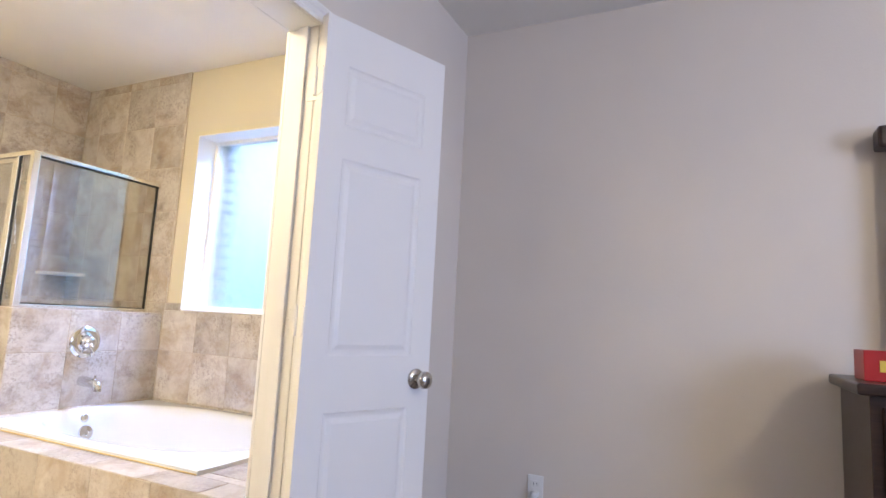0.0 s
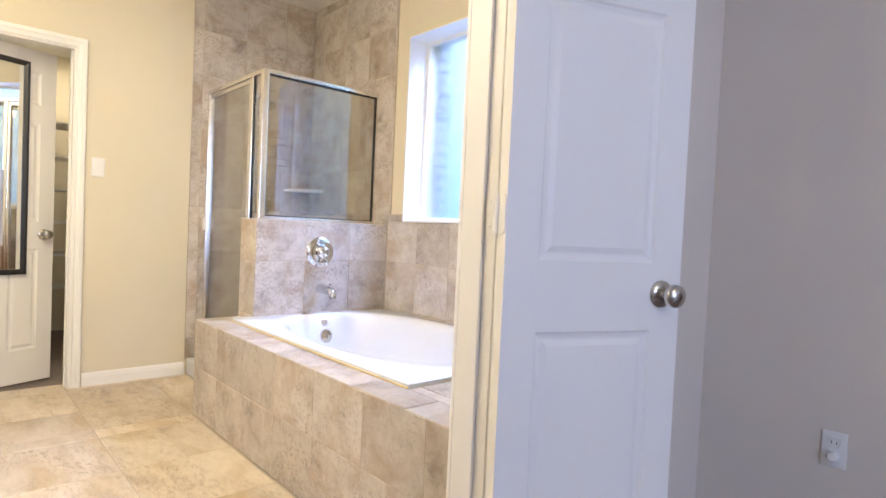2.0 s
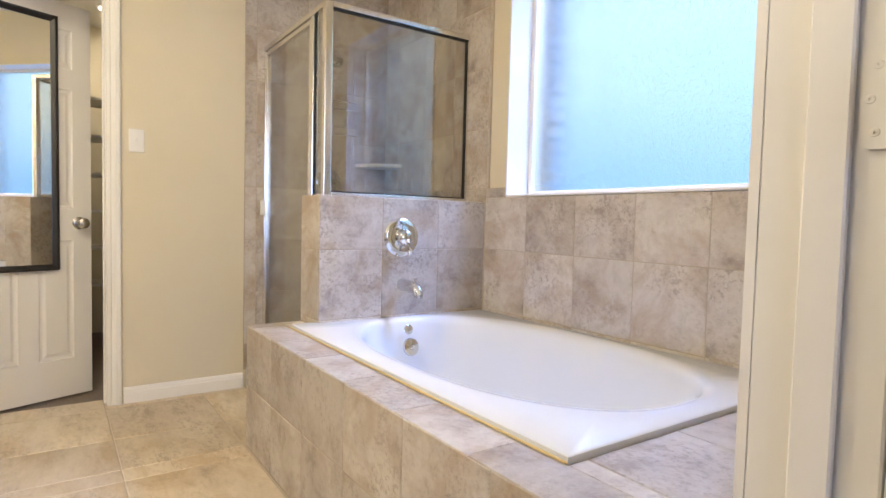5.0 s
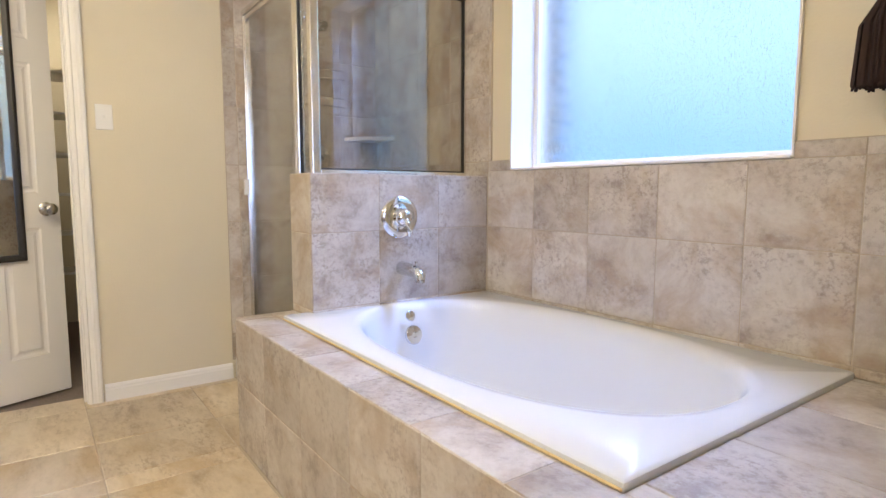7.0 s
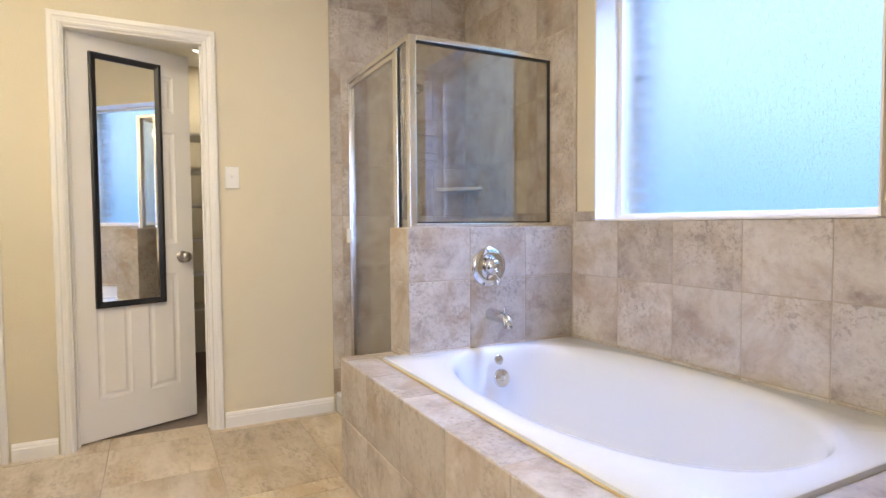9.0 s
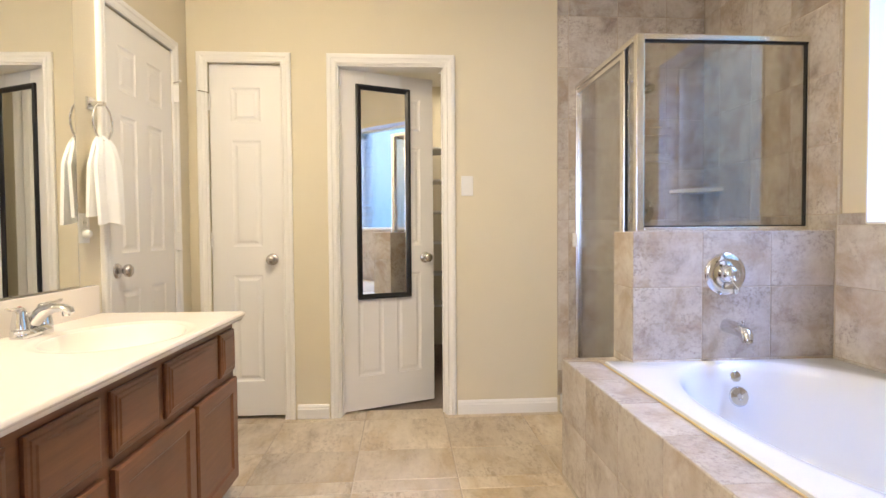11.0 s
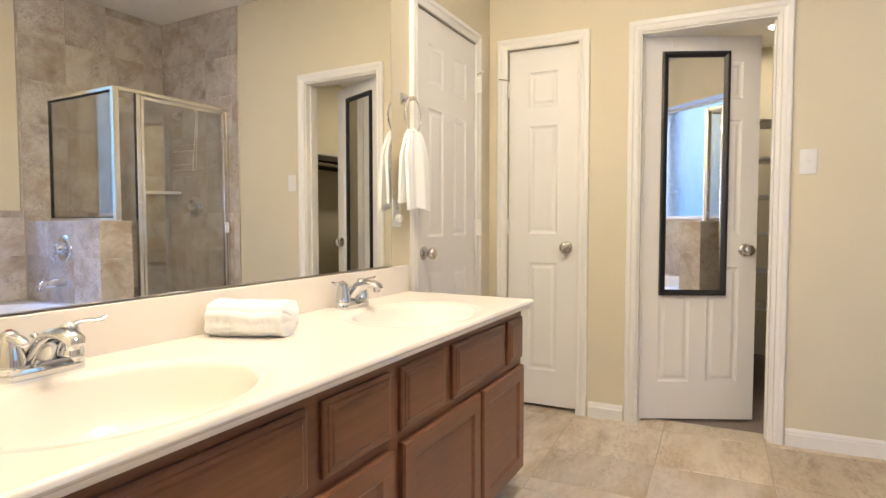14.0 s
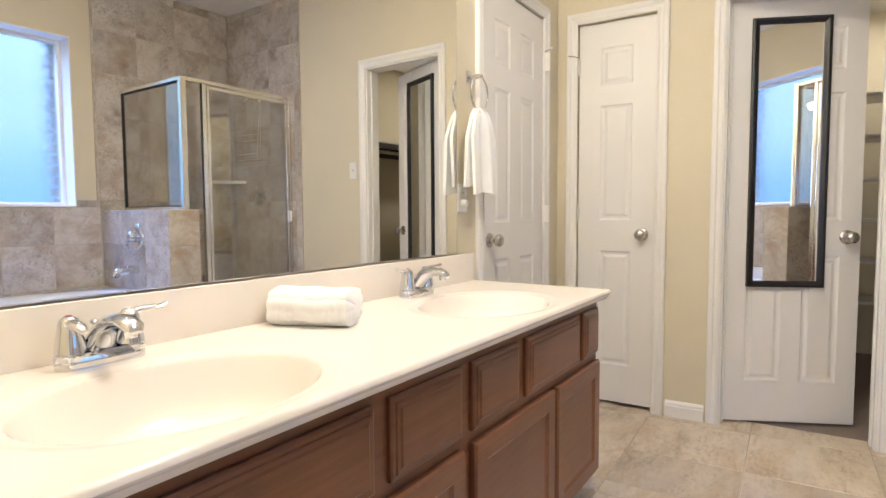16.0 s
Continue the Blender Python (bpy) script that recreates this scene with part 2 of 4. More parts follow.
def tube(points, radii, seg=14):
    """A round bar along points."""
    bm = bmesh.new()
    pts = [Vector(p) for p in points]
    rings = []
    for i, p in enumerate(pts):
        d = (pts[min(i + 1, len(pts) - 1)] - pts[max(i - 1, 0)]).normalized()
        q = d.to_track_quat("Z", "Y").to_matrix()
        r = radii[i] if isinstance(radii, (list, tuple)) else radii
        rx, ry = r if isinstance(r, tuple) else (r, r)
        rings.append([bm.verts.new(p + q @ Vector((rx * math.cos(2 * math.pi * k / seg), ry * math.sin(2 * math.pi * k / seg), 0))) for k in range(seg)])
    for a, b in zip(rings, rings[1:]):
        for i in range(seg):
            bm.faces.new((a[i], a[(i + 1) % seg], b[(i + 1) % seg], b[i]))
    bm.faces.new(rings[0])
    bm.faces.new(rings[-1])
    return bm


def joined(*bms):
    out = bmesh.new()
    for b in bms:
        me = bpy.data.meshes.new("t")
        b.to_mesh(me)
        b.free()
        out.from_mesh(me)
        bpy.data.meshes.remove(me)
    return out


# ---- plan ----
XW, XE, XB = -3.93, -0.955, -0.835
YN, YS, YD = 2.845, -0.195, -0.195
ZC, ZB = 2.69, 2.58
OUT = 0.14

# the vanity wall and all that stands along it run slightly off square
SKEW = Matrix.Translation((-2.8, 0, 0)) @ Matrix.Rotation(radians(-1.8), 4, "Z") @ Matrix.Translation((2.8, 0, 0))


def skew(ob):
    ob.matrix_basis = SKEW @ ob.matrix_basis
    return ob


# ---- structure ----
structure("floor_bathroom", boxes(((XW - 0.12, YD - 0.2, -0.1), (-0.90, YN + 0.1, -0.002))), GROUT, "beige grout bed of the bathroom floor", "floor")
structure("floor_bedroom", boxes(((-0.90, -2.6, -0.1), (4.1, YN + 0.1, 0.004))), CARPET, "short grey-brown bedroom carpet", "floor")
structure("floor_closet", boxes(((-6.0, -0.4, -0.1), (XW - 0.12, 2.2, -0.002))), CARPET, "brown closet carpet in the shade", "floor")
structure("ceiling_bathroom", boxes(((XW - 0.12, YD - 0.2, ZC), (XE, YN + 0.1, ZC + 0.1))), CEIL, "off-white bathroom ceiling")
structure("ceiling_bedroom", boxes(((XE, -2.6, ZB), (4.1, YN + 0.1, ZB + 0.1))), CEIL, "shaded off-white bedroom ceiling")
structure("ceiling_closet", boxes(((-6.0, -0.4, 2.44), (XW - 0.12, 2.2, 2.54))), CEIL, "closet ceiling")
# west wall with the two door openings
SM0, SM1, CL0, CL1, DH = -0.051, 0.361, 0.670, 1.295, 2.04
structure("wall_west", boxes(((XW - 0.12, YD - 0.12, 0), (XW, SM0, ZC)), ((XW - 0.12, SM1, 0), (XW, CL0, ZC)), ((XW - 0.12, CL1, 0), (XW, YN, ZC)),
                             ((XW - 0.12, SM0, DH), (XW, SM1, ZC)), ((XW - 0.12, CL0, DH), (XW, CL1, ZC)), ((XW - 0.14, SM0 - 0.03, 0), (XW - 0.122, SM1 + 0.03, ZC))),
          WALL, "cream painted wall with two door openings", "wall")
# north wall with the window opening
WX0, WX1, WZ0, WZ1 = -2.718, -1.566, 1.10, 2.232
structure("wall_north", boxes(((XW - 0.12, YN + 0.012, 0), (WX0, YN + 0.26, ZC)), ((WX1, YN + 0.012, 0), (XE + 0.06, YN + 0.26, ZC)),
                              ((WX0, YN + 0.012, 0), (WX1, YN + 0.26, WZ0)), ((WX0, YN + 0.012, WZ1), (WX1, YN + 0.26, ZC))), WALL, "cream painted wall round a window", "wall")
structure("wall_bedroom_north", boxes(((XE + 0.06, YN, 0), (4.1, YN + 0.12, ZC + 0.1))), BEDWALL, "greige bedroom wall with shadows", "wall")
# south walls
SD0, SD1 = -3.725, -3.076
skew(structure("wall_south", boxes(((XW - 0.06, YS - 0.12, 0), (SD0, YS, ZC)), ((SD1, YS - 0.12, 0), (XE + 0.06, YS, ZC)), ((SD0, YS - 0.12, DH), (SD1, YS, ZC)), ((SD0 - 0.02, YS - 0.14, 0), (SD1 + 0.02, YS - 0.122, ZC))),
               WALL, "cream textured wall behind the vanity with a closed door", "wall"))
# east wall with the double doorway
DJ0, DJ1 = 0.64, 1.68
structure("wall_east", boxes(((XE, YD - 0.1, 0), (XB, DJ0 - 0.02, ZC)), ((XE, DJ1 + 0.02, 0), (XB, YN, ZC)), ((XE, DJ0 - 0.02, DH + 0.02), (XB, DJ1 + 0.02, ZC))), WALL, "cream wall with a double doorway", "wall")
structure("wall_bedroom_west", boxes(((XB, -2.6, 0), (XB + 0.003, DJ0 - 0.02, ZB)), ((XB, DJ1 + 0.02, 0), (XB + 0.003, YN, ZB)), ((XB, DJ0 - 0.02, DH + 0.02), (XB + 0.003, DJ1 + 0.02, ZB))), BEDWALL, "greige bedroom side of the doorway wall", "wall")
structure("wall_bedroom_south", boxes(((XB, -2.72, 0), (4.1, -2.6, ZC))), BEDWALL, "greige bedroom wall", "wall")
structure("wall_bedroom_east", boxes(((4.0, -2.6, 0), (4.12, -0.75, ZC)), ((4.0, 0.95, 0), (4.12, YN, ZC)), ((4.0, -0.75, 0), (4.12, 0.95, 0.8)), ((4.0, -0.75, 2.2), (4.12, 0.95, ZC))), BEDWALL, "greige bedroom wall with a window opening", "wall")
structure("wall_closet", boxes(((-6.12, -0.4, 0), (-6.0, 2.2, 2.7)), ((-6.0, -0.52, 0), (XW - 0.14, -0.4, 2.7)), ((-6.0, 2.2, 0), (XW - 0.12, 2.32, 2.7))), WALL, "cream closet walls", "wall")


# ---- trim ----
def base_profile(bm, p, q, out, h=0.083, t=0.014):
    """A moulded baseboard from p to q in plan; out is the side it faces."""
    p, q, out = Vector((*p, 0)), Vector((*q, 0)), Vector((*out, 0))
    prof = [(0, 0), (t, 0), (t, h * 0.68), (t * 0.75, h * 0.75), (t * 0.75, h * 0.85), (t * 0.35, h * 0.97), (0, h)]
    a = [bm.verts.new(p + out * d + Vector((0, 0, z))) for d, z in prof]
    b = [bm.verts.new(q + out * d + Vector((0, 0, z))) for d, z in prof]
    for i in range(len(prof)):
        j = (i + 1) % len(prof)
        bm.faces.new((a[i], a[j], b[j], b[i]))
    bm.faces.new(a)
    bm.faces.new(b)


def baseboard(p, q, out, label="white moulded baseboard"):
    bm = bmesh.new()
    base_profile(bm, p, q, out)
    return structure("baseboard", bm, WHITE, label, "baseboard")


baseboard((XW, SM1 + 0.066), (XW, CL0 - 0.062), (1, 0))
baseboard((XW, CL1 + 0.062), (XW, 1.953), (1, 0))
baseboard((XB + 0.003, DJ1 + 0.08), (XB + 0.003, YN), (1, 0))
baseboard((XB + 0.018, YN), (4.0, YN), (0, -1))
skew(baseboard((XW, YD), (SD0 - 0.07, YD), (0, 1)))

CASING = [(0, 0), (0, 0.011), (0.010, 0.015), (0.016, 0.011), (0.030, 0.014), (0.036, 0.019), (0.052, 0.019), (0.058, 0.015), (0.058, 0)]


def casing(name, o, u, n, width, height, label):
    """A moulded door casing: o is the foot of the opening, u the way across it, n the way it faces."""
    o, u, n = Vector(o), Vector(u), Vector(n)
    root = tagged(new(name), label, "door casing", "", "structure")
    BASE[root] = Vector((0, 0, 0))
    z = Vector((0, 0, 1))

    def run(a, b, side_a, side_b, nm):
        bm = bmesh.new()
        A = [bm.verts.new(a + side_a * d + n * t) for d, t in CASING]
        B = [bm.verts.new(b + side_b * d + n * t) for d, t in CASING]
        for i in range(len(A)):
            j = (i + 1) % len(A)
            bm.faces.new((A[i], A[j], B[j], B[i]))
        bm.faces.new(A)
        bm.faces.new(B)
        part(nm, bm, WHITE, root)

    run(o, o + z * height, -u, -u + z, "casing_side")
    run(o + u * width, o + u * width + z * height, u, u + z, "casing_side")
    run(o + z * height, o + u * width + z * height, -u + z, u + z, "casing_head")
    return root


casing("trim_closet_casing", (XW, CL0 + 0.004, 0), (0, 1, 0), (1, 0, 0), CL1 - CL0 - 0.008, DH - 0.002, "white moulded casing round the closet door")
casing("trim_narrow_casing", (XW, SM0 + 0.004, 0), (0, 1, 0), (1, 0, 0), SM1 - SM0 - 0.008, DH - 0.002, "white moulded casing round the narrow door")
skew(casing("trim_south_casing", (SD0 + 0.004, YD, 0), (1, 0, 0), (0, 1, 0), SD1 - SD0 - 0.008, DH - 0.002, "white moulded casing round the panel door"))
casing("trim_bath_casing", (XE, DJ0, 0), (0, 1, 0), (-1, 0, 0), DJ1 - DJ0, DH, "white moulded casing of the double doorway")
casing("trim_bed_casing", (XB + 0.003, DJ0, 0), (0, 1, 0), (1, 0, 0), DJ1 - DJ0, DH, "white moulded casing of the double doorway on the bedroom side")


def jamb(name, lo, hi, across, stop, label, t=0.02):
    """Lining boards of an opening with a stop strip; across is 0 for an opening along x, 1 along y."""
    root = tagged(new(name), label, "door jamb", "", "structure")
    BASE[root] = Vector((0, 0, 0))
    a, b = list(lo), list(hi)
    for s in (0, 1):
        l2, h2 = list(lo), list(hi)
        if s == 0:
            l2[across], h2[across] = lo[across] - t, lo[across]
        else:
            l2[across], h2[across] = hi[across], hi[across] + t
        part("jamb_side", boxes((l2, h2, 0.002, 1)), WHITE, root)
        l3, h3 = list(lo), list(hi)
        if s == 0:
            h3[across] = lo[across] + 0.010
        else:
            l3[across] = hi[across] - 0.010
        l3[1 - across], h3[1 - across] = stop
        part("door_stop", boxes((l3, h3, 0.002, 1)), WHITE, root)
    l2, h2 = list(lo), list(hi)
    l2[2], h2[2] = hi[2], hi[2] + t
    l2[across] -= t
    h2[across] += t
    part("jamb_head", boxes((l2, h2, 0.002, 1)), WHITE, root)
    return root


jamb("trim_double_jamb", (XE, DJ0, 0), (XB, DJ1, DH), 1, (XE + 0.045, XE + 0.083), "white lining of the double doorway")
def rounded_plate(w, h, t, r, m):
    """A flat hinge leaf with two rounded corners on its far side; w runs along x, h along z, t along y."""
    bm = bmesh.new()
    arc = [math.pi / 2 * k / 6 for k in range(7)]
    out = [(0, -h / 2)] + [(w - r + r * math.sin(q), -h / 2 + r - r * math.cos(q)) for q in arc] + [(w - r + r * math.cos(q), h / 2 - r + r * math.sin(q)) for q in arc] + [(0, h / 2)]
    lo = [bm.verts.new(m @ Vector((x, 0, z))) for x, z in out]
    hi = [bm.verts.new(m @ Vector((x, t, z))) for x, z in out]
    for i in range(len(out)):
        j = (i + 1) % len(out)
        bm.faces.new((lo[i], lo[j], hi[j], hi[i]))
    bm.faces.new(lo)
    bm.faces.new(hi)
    return bm


def butt_hinge(root, m, label, wide=0.036):
    """A painted butt hinge leaf on a face: m puts its pin edge at the origin and its face along +y."""
    plate = part("hinge_leaf", rounded_plate(wide, 0.09, 0.003, 0.012, m), WHITE, root, label)
    for x, z in ((wide - 0.012, -0.03), (wide - 0.007, 0.0), (wide - 0.012, 0.03)):
        part("screw", lathe([(0.0042, 0), (0.0038, 0.0006), (0.0012, 0.0007), (0.001, -0.0004)], m @ pose(x, 0.003, z, -90), 12), WHITE, plate)


for hz in (0.25, 1.095, 1.83):
    butt_hinge(bpy.data.objects["trim_double_jamb"], pose(XB + 0.026, DJ1, hz, 0, 0, 180), "white painted hinge leaf", 0.058)
jamb("trim_closet_jamb", (XW - 0.12, CL0 + 0.012, 0), (XW, CL1 - 0.012, DH - 0.012), 1, (XW - 0.075, XW - 0.04), "white lining of the closet doorway", 0.012)


# ---- doors ----
def panel_door(name, w, h, cols, rows, label, thick=0.035, stile=0.105, mid=0.10):
    """A moulded panel door, hinge edge at x=0, running to x=w, faces at y=0 and y=thick. rows: (bottom, top) of each panel row."""
    root = thing(name, label, "door")
    bm = bmesh.new()
    pw = (w - 2 * stile) if cols == 1 else (w - 2 * stile - mid) / 2
    cells = [(stile + i * (pw + mid), stile + i * (pw + mid) + pw) for i in range(cols)]
    gx = sorted({0.0, w, *[v for c in cells for v in c]})
    gz = sorted({0.0, h, *[v for r in rows for v in r]})
    for side, y0, s in ((0, 0.0, 1), (1, thick, -1)):
        for i in range(len(gx) - 1):
            for j in range(len(gz) - 1):
                x0, x1, z0, z1 = gx[i], gx[i + 1], gz[j], gz[j + 1]
                is_panel = any(abs(x0 - c[0]) < 1e-6 for c in cells) and any(abs(z0 - r[0]) < 1e-6 for r in rows)
                if not is_panel:
                    bm.faces.new([bm.verts.new((a, y0, b)) for a, b in ((x0, z0), (x1, z0), (x1, z1), (x0, z1))])
                    continue
                loops = []
                for inset, deep in ((0, 0), (0.006, 0.0045), (0.014, 0.0065), (0.020, 0.0065), (0.034, 0.0015)):
                    loops.append([bm.verts.new((a, y0 + s * deep, b)) for a, b in ((x0 + inset, z0 + inset), (x1 - inset, z0 + inset), (x1 - inset, z1 - inset), (x0 + inset, z1 - inset))])
                for A, B in zip(loops, loops[1:]):
                    for k in range(4):
                        bm.faces.new((A[k], A[(k + 1) % 4], B[(k + 1) % 4], B[k]))
                bm.faces.new(loops[-1])
    for a, b in (((0, 0), (w, 0)), ((w, 0), (w, h)), ((w, h), (0, h)), ((0, h), (0, 0))):
        bm.faces.new([bm.verts.new(c) for c in ((a[0], 0, a[1]), (b[0], 0, b[1]), (b[0], thick, b[1]), (a[0], thick, a[1]))])
    bmesh.ops.remove_doubles(bm, verts=bm.verts, dist=0.0004)
    part("door_leaf", bm, DOORW, root)
    return root


def knob(root, x, z, y, sign):
    """A round knob with rose on a door face at y, facing sign along y."""
    m = pose(x, y, z, -90 * sign)
    prof = [(0.0335, 0.0), (0.0335, 0.004), (0.029, 0.009), (0.013, 0.012), (0.0115, 0.026), (0.016, 0.031), (0.0255, 0.038), (0.0285, 0.047), (0.027, 0.056), (0.020, 0.063), (0.009, 0.066)]
    return part("door_knob", lathe(prof, m, 36), NICKEL, root, "satin nickel round knob", True)


def hinge(root, x, z, y, sy=1, mat=None):
    bm = tube([(x, y, z - 0.045), (x, y, z + 0.045)], 0.0062, 10)
    box(bm, (x - 0.001, y - 0.002 if sy > 0 else y - 0.034, z - 0.044), (x + 0.002, y + 0.034 if sy > 0 else y + 0.002, z + 0.044))
    return part("hinge", bm, mat or WHITE, root, "white painted butt hinge")


ROWS3 = [(0.20, 0.815), (0.98, 1.585), (1.69, 1.885)]
# double leaves of the bathroom doorway, swung back into the bedroom
LEAF = 0.490
right_leaf = panel_door("door_1", LEAF, 2.03, 1, ROWS3, "white moulded three-panel door leaf, wide open", stile=0.085)
knob(right_leaf, LEAF - 0.058, 0.905, 0.0, -1)
for hz in (0.235, 1.08, 1.815):
    butt_hinge(right_leaf, pose(0.0, 0.038, hz, 0, 0, -90) @ Matrix.Scale(-1, 4, (0, 1, 0)), "white painted hinge leaf")
    for k in range(5):
        part("hinge_knuckle", tube([(-0.005, 0.040, hz - 0.045 + 0.018 * k + 0.0006), (-0.005, 0.040, hz - 0.045 + 0.018 * k + 0.0174)], 0.0066, 12), WHITE, right_leaf, "", True)
left_leaf = panel_door("door_2", LEAF, 2.02, 1, ROWS3, "white moulded three-panel door leaf, folded back against the wall", stile=0.092)
knob(left_leaf, LEAF - 0.058, 0.905, 0.035, 1)
for hz in (0.22, 1.04, 1.80):
    hinge(left_leaf, -0.004, hz, 0.0)
right_leaf.matrix_basis = pose(-0.762, 1.633, 0.015, 0, 0, 68.0)
left_leaf.matrix_basis = pose(XB + 0.065, 0.742, 0.015, 0, 0, -90)

# closet door, ajar into the closet
closet_door = panel_door("door_3", 0.59, 2.015, 2, ROWS3, "white six-panel closet door, ajar", stile=0.088, mid=0.088)
knob(closet_door, 0.59 - 0.06, 0.905, 0.0, -1)
knob(closet_door, 0.59 - 0.06, 0.905, 0.035, 1)
closet_door.matrix_basis = pose(-3.980, 0.692, 0.013, 0, 0, 113.2)

# narrow linen door, closed
linen_door = panel_door("door_4", SM1 - SM0 - 0.012, 2.015, 1, ROWS3, "narrow white three-panel linen door, closed", stile=0.118)
knob(linen_door, SM1 - SM0 - 0.012 - 0.062, 0.905, 0.0, -1)
for hz in (0.22, 1.02, 1.80):
    hinge(linen_door, 0.0, hz, -0.005)
linen_door.matrix_basis = pose(XW - 0.022, SM0 + 0.006, 0.02, 0, 0, 90)

# wide door in the recess, closed
recess_door = panel_door("door_5", SD1 - SD0 - 0.012, 2.015, 2, ROWS3, "white six-panel door, closed, beside the vanity wall", stile=0.11, mid=0.11)
knob(recess_door, SD1 - SD0 - 0.075, 0.905, 0.035, 1)
for hz in (0.22, 1.02, 1.80):
    hinge(recess_door, 0.0, hz, 0.042)
recess_door.matrix_basis = pose(SD0 + 0.006, YD - 0.036, 0.015)
skew(recess_door)


def pin_stop(m):
    root = thing("door_stop", "small metal hinge-pin door stop", "door stop")
    part("stop_arm", tube([(0, 0, 0), (0.012, 0.004, 0.002), (0.03, 0.012, 0.002), (0.055, 0.016, 0.003)], 0.003, 8), NICKEL, root)
    part("rubber_tip", lathe([(0.006, 0), (0.006, 0.008)], pose(0.055, 0.016, 0.003, 0, 90), 12), PLASTIC, root)
    root.matrix_basis = m


pin_stop(SKEW @ pose(SD0 + 0.006, YD + 0.012, 1.868, 0, 0, 40))
pin_stop(pose(XW + 0.008, SM0 + 0.006, 1.868, 0, 0, -60))

# ---- window ----
win = thing("window_1", "white-framed window with frosted rain glass", "window", kind="structure")
FY = YN + 0.135
part("window_frame", boxes(((WX0, FY, WZ0), (WX0 + 0.028, FY + 0.05, WZ1), 0.004), ((WX1 - 0.028, FY, WZ0), (WX1, FY + 0.05, WZ1), 0.004),
                           ((WX0 + 0.028, FY, WZ0), (WX1 - 0.028, FY + 0.05, WZ0 + 0.028), 0.004), ((WX0 + 0.028, FY, WZ1 - 0.028), (WX1 - 0.028, FY + 0.05, WZ1), 0.004)), WHITE, win)
pane = part("pane", boxes(((WX0 + 0.028, FY + 0.022, WZ0 + 0.028), (WX1 - 0.028, FY + 0.027, WZ1 - 0.028))), RAIN, win, "frosted rain glass")
pane.visible_shadow = False
part("window_reveal", boxes(((WX0 - 0.001, YN - 0.001, WZ0), (WX0 + 0.006, FY, WZ1)), ((WX1 - 0.006, YN - 0.001, WZ0), (WX1 + 0.001, FY, WZ1)), ((WX0 + 0.006, YN - 0.001, WZ1 - 0.006), (WX1 - 0.006, FY, WZ1 + 0.001))), WHITE, win)
part("window_sill", boxes(((WX0 + 0.006, YN - 0.004, WZ0 - 0.004), (WX1 - 0.006, FY, WZ0 + 0.006), 0.002)), WHITE, win)
back = structure("backdrop_daylight", boxes(((-5.5, YN + 2.2, -1.0), (1.5, YN + 2.22, 5.0))), SKYCARD, "bright hazy daylight outside", "backdrop")
bm = bmesh.new()
for k in range(16):
    box(bm, (WX1 - (0.040 if k % 2 else 0.034), YN + 0.262, WZ0 + k * 0.075), (WX1 + 0.12, YN + 0.36, WZ0 + k * 0.075 + 0.060), 0.004, 1)
    box(bm, (WX0 - 0.12, YN + 0.262, WZ0 + k * 0.075), (WX0 + (0.040 if k % 2 else 0.034), YN + 0.36, WZ0 + k * 0.075 + 0.060), 0.004, 1)
structure("trim_brick_reveal", bm, BRICK, "pale brick edge outside the window", "brick")

# ---- shower enclosure ----
KX0, KX1, KY0, KZ = -3.085, -2.876, 1.977, 1.073
GX, GY, GT = -3.045, 2.072, 1.915
kneewall = structure("wall_knee", boxes(((KX0 + 0.002, KY0 + 0.002, 0), (KX1 - 0.002, YN, KZ - 0.002))), GROUT, "low tiled wall between bath and shower", "wall")
shower = thing("shower_enclosure", "clear glass shower enclosure with polished metal frame", "shower", base=(GX, GY, 0))
part("corner_post", boxes(((GX - 0.018, GY - 0.018, KZ), (GX + 0.018, GY + 0.018, GT + 0.012), 0.004)), ALU, shower)
part("header_rail", boxes(((GX - 0.017, GY + 0.018, GT - 0.012), (GX + 0.017, YN - 0.002, GT + 0.014), 0.005)), ALU, shower)
part("header_rail", boxes(((XW + 0.012, GY - 0.017, GT - 0.012), (GX - 0.018, GY + 0.017, GT + 0.014), 0.005)), ALU, shower)
part("sill_rail", boxes(((GX - 0.017, GY + 0.018, KZ), (GX + 0.017, YN - 0.002, KZ + 0.02), 0.004)), ALU, shower)
part("wall_jamb", boxes(((GX - 0.012, YN - 0.012, KZ + 0.02), (GX + 0.012, YN - 0.001, GT - 0.012), 0.002)), ALU, shower)
part("gasket", boxes(((GX - 0.004, GY + 0.018, GT - 0.020), (GX + 0.0125, YN - 0.010, GT - 0.0125)), ((GX - 0.004, YN - 0.020, KZ + 0.021), (GX + 0.0125, YN - 0.0125, GT - 0.02)), ((GX - 0.004, GY + 0.018, KZ + 0.0205), (GX + 0.0125, YN - 0.020, KZ + 0.025))), RUBBER, shower, "black glazing gasket")
g1 = part("glass_panel", boxes(((GX - 0.003, GY + 0.015, KZ + 0.015), (GX + 0.003, YN - 0.006, GT - 0.006))), GLASS, shower, "clear glass panel")
DX1 = -3.21
part("strike_post", boxes(((DX1, GY - 0.014, 0.115), (DX1 + 0.03, GY + 0.014, GT - 0.012), 0.004)), ALU, shower)
part("hinge_jamb", boxes(((XW + 0.012, GY - 0.014, 0.115), (XW + 0.036, GY + 0.014, GT - 0.012), 0.004)), ALU, shower)
g2 = part("side_light", boxes(((DX1 + 0.03, GY - 0.003, KZ), (GX - 0.016, GY + 0.003, GT - 0.01))), GLASS, shower, "narrow glass strip beside the door")
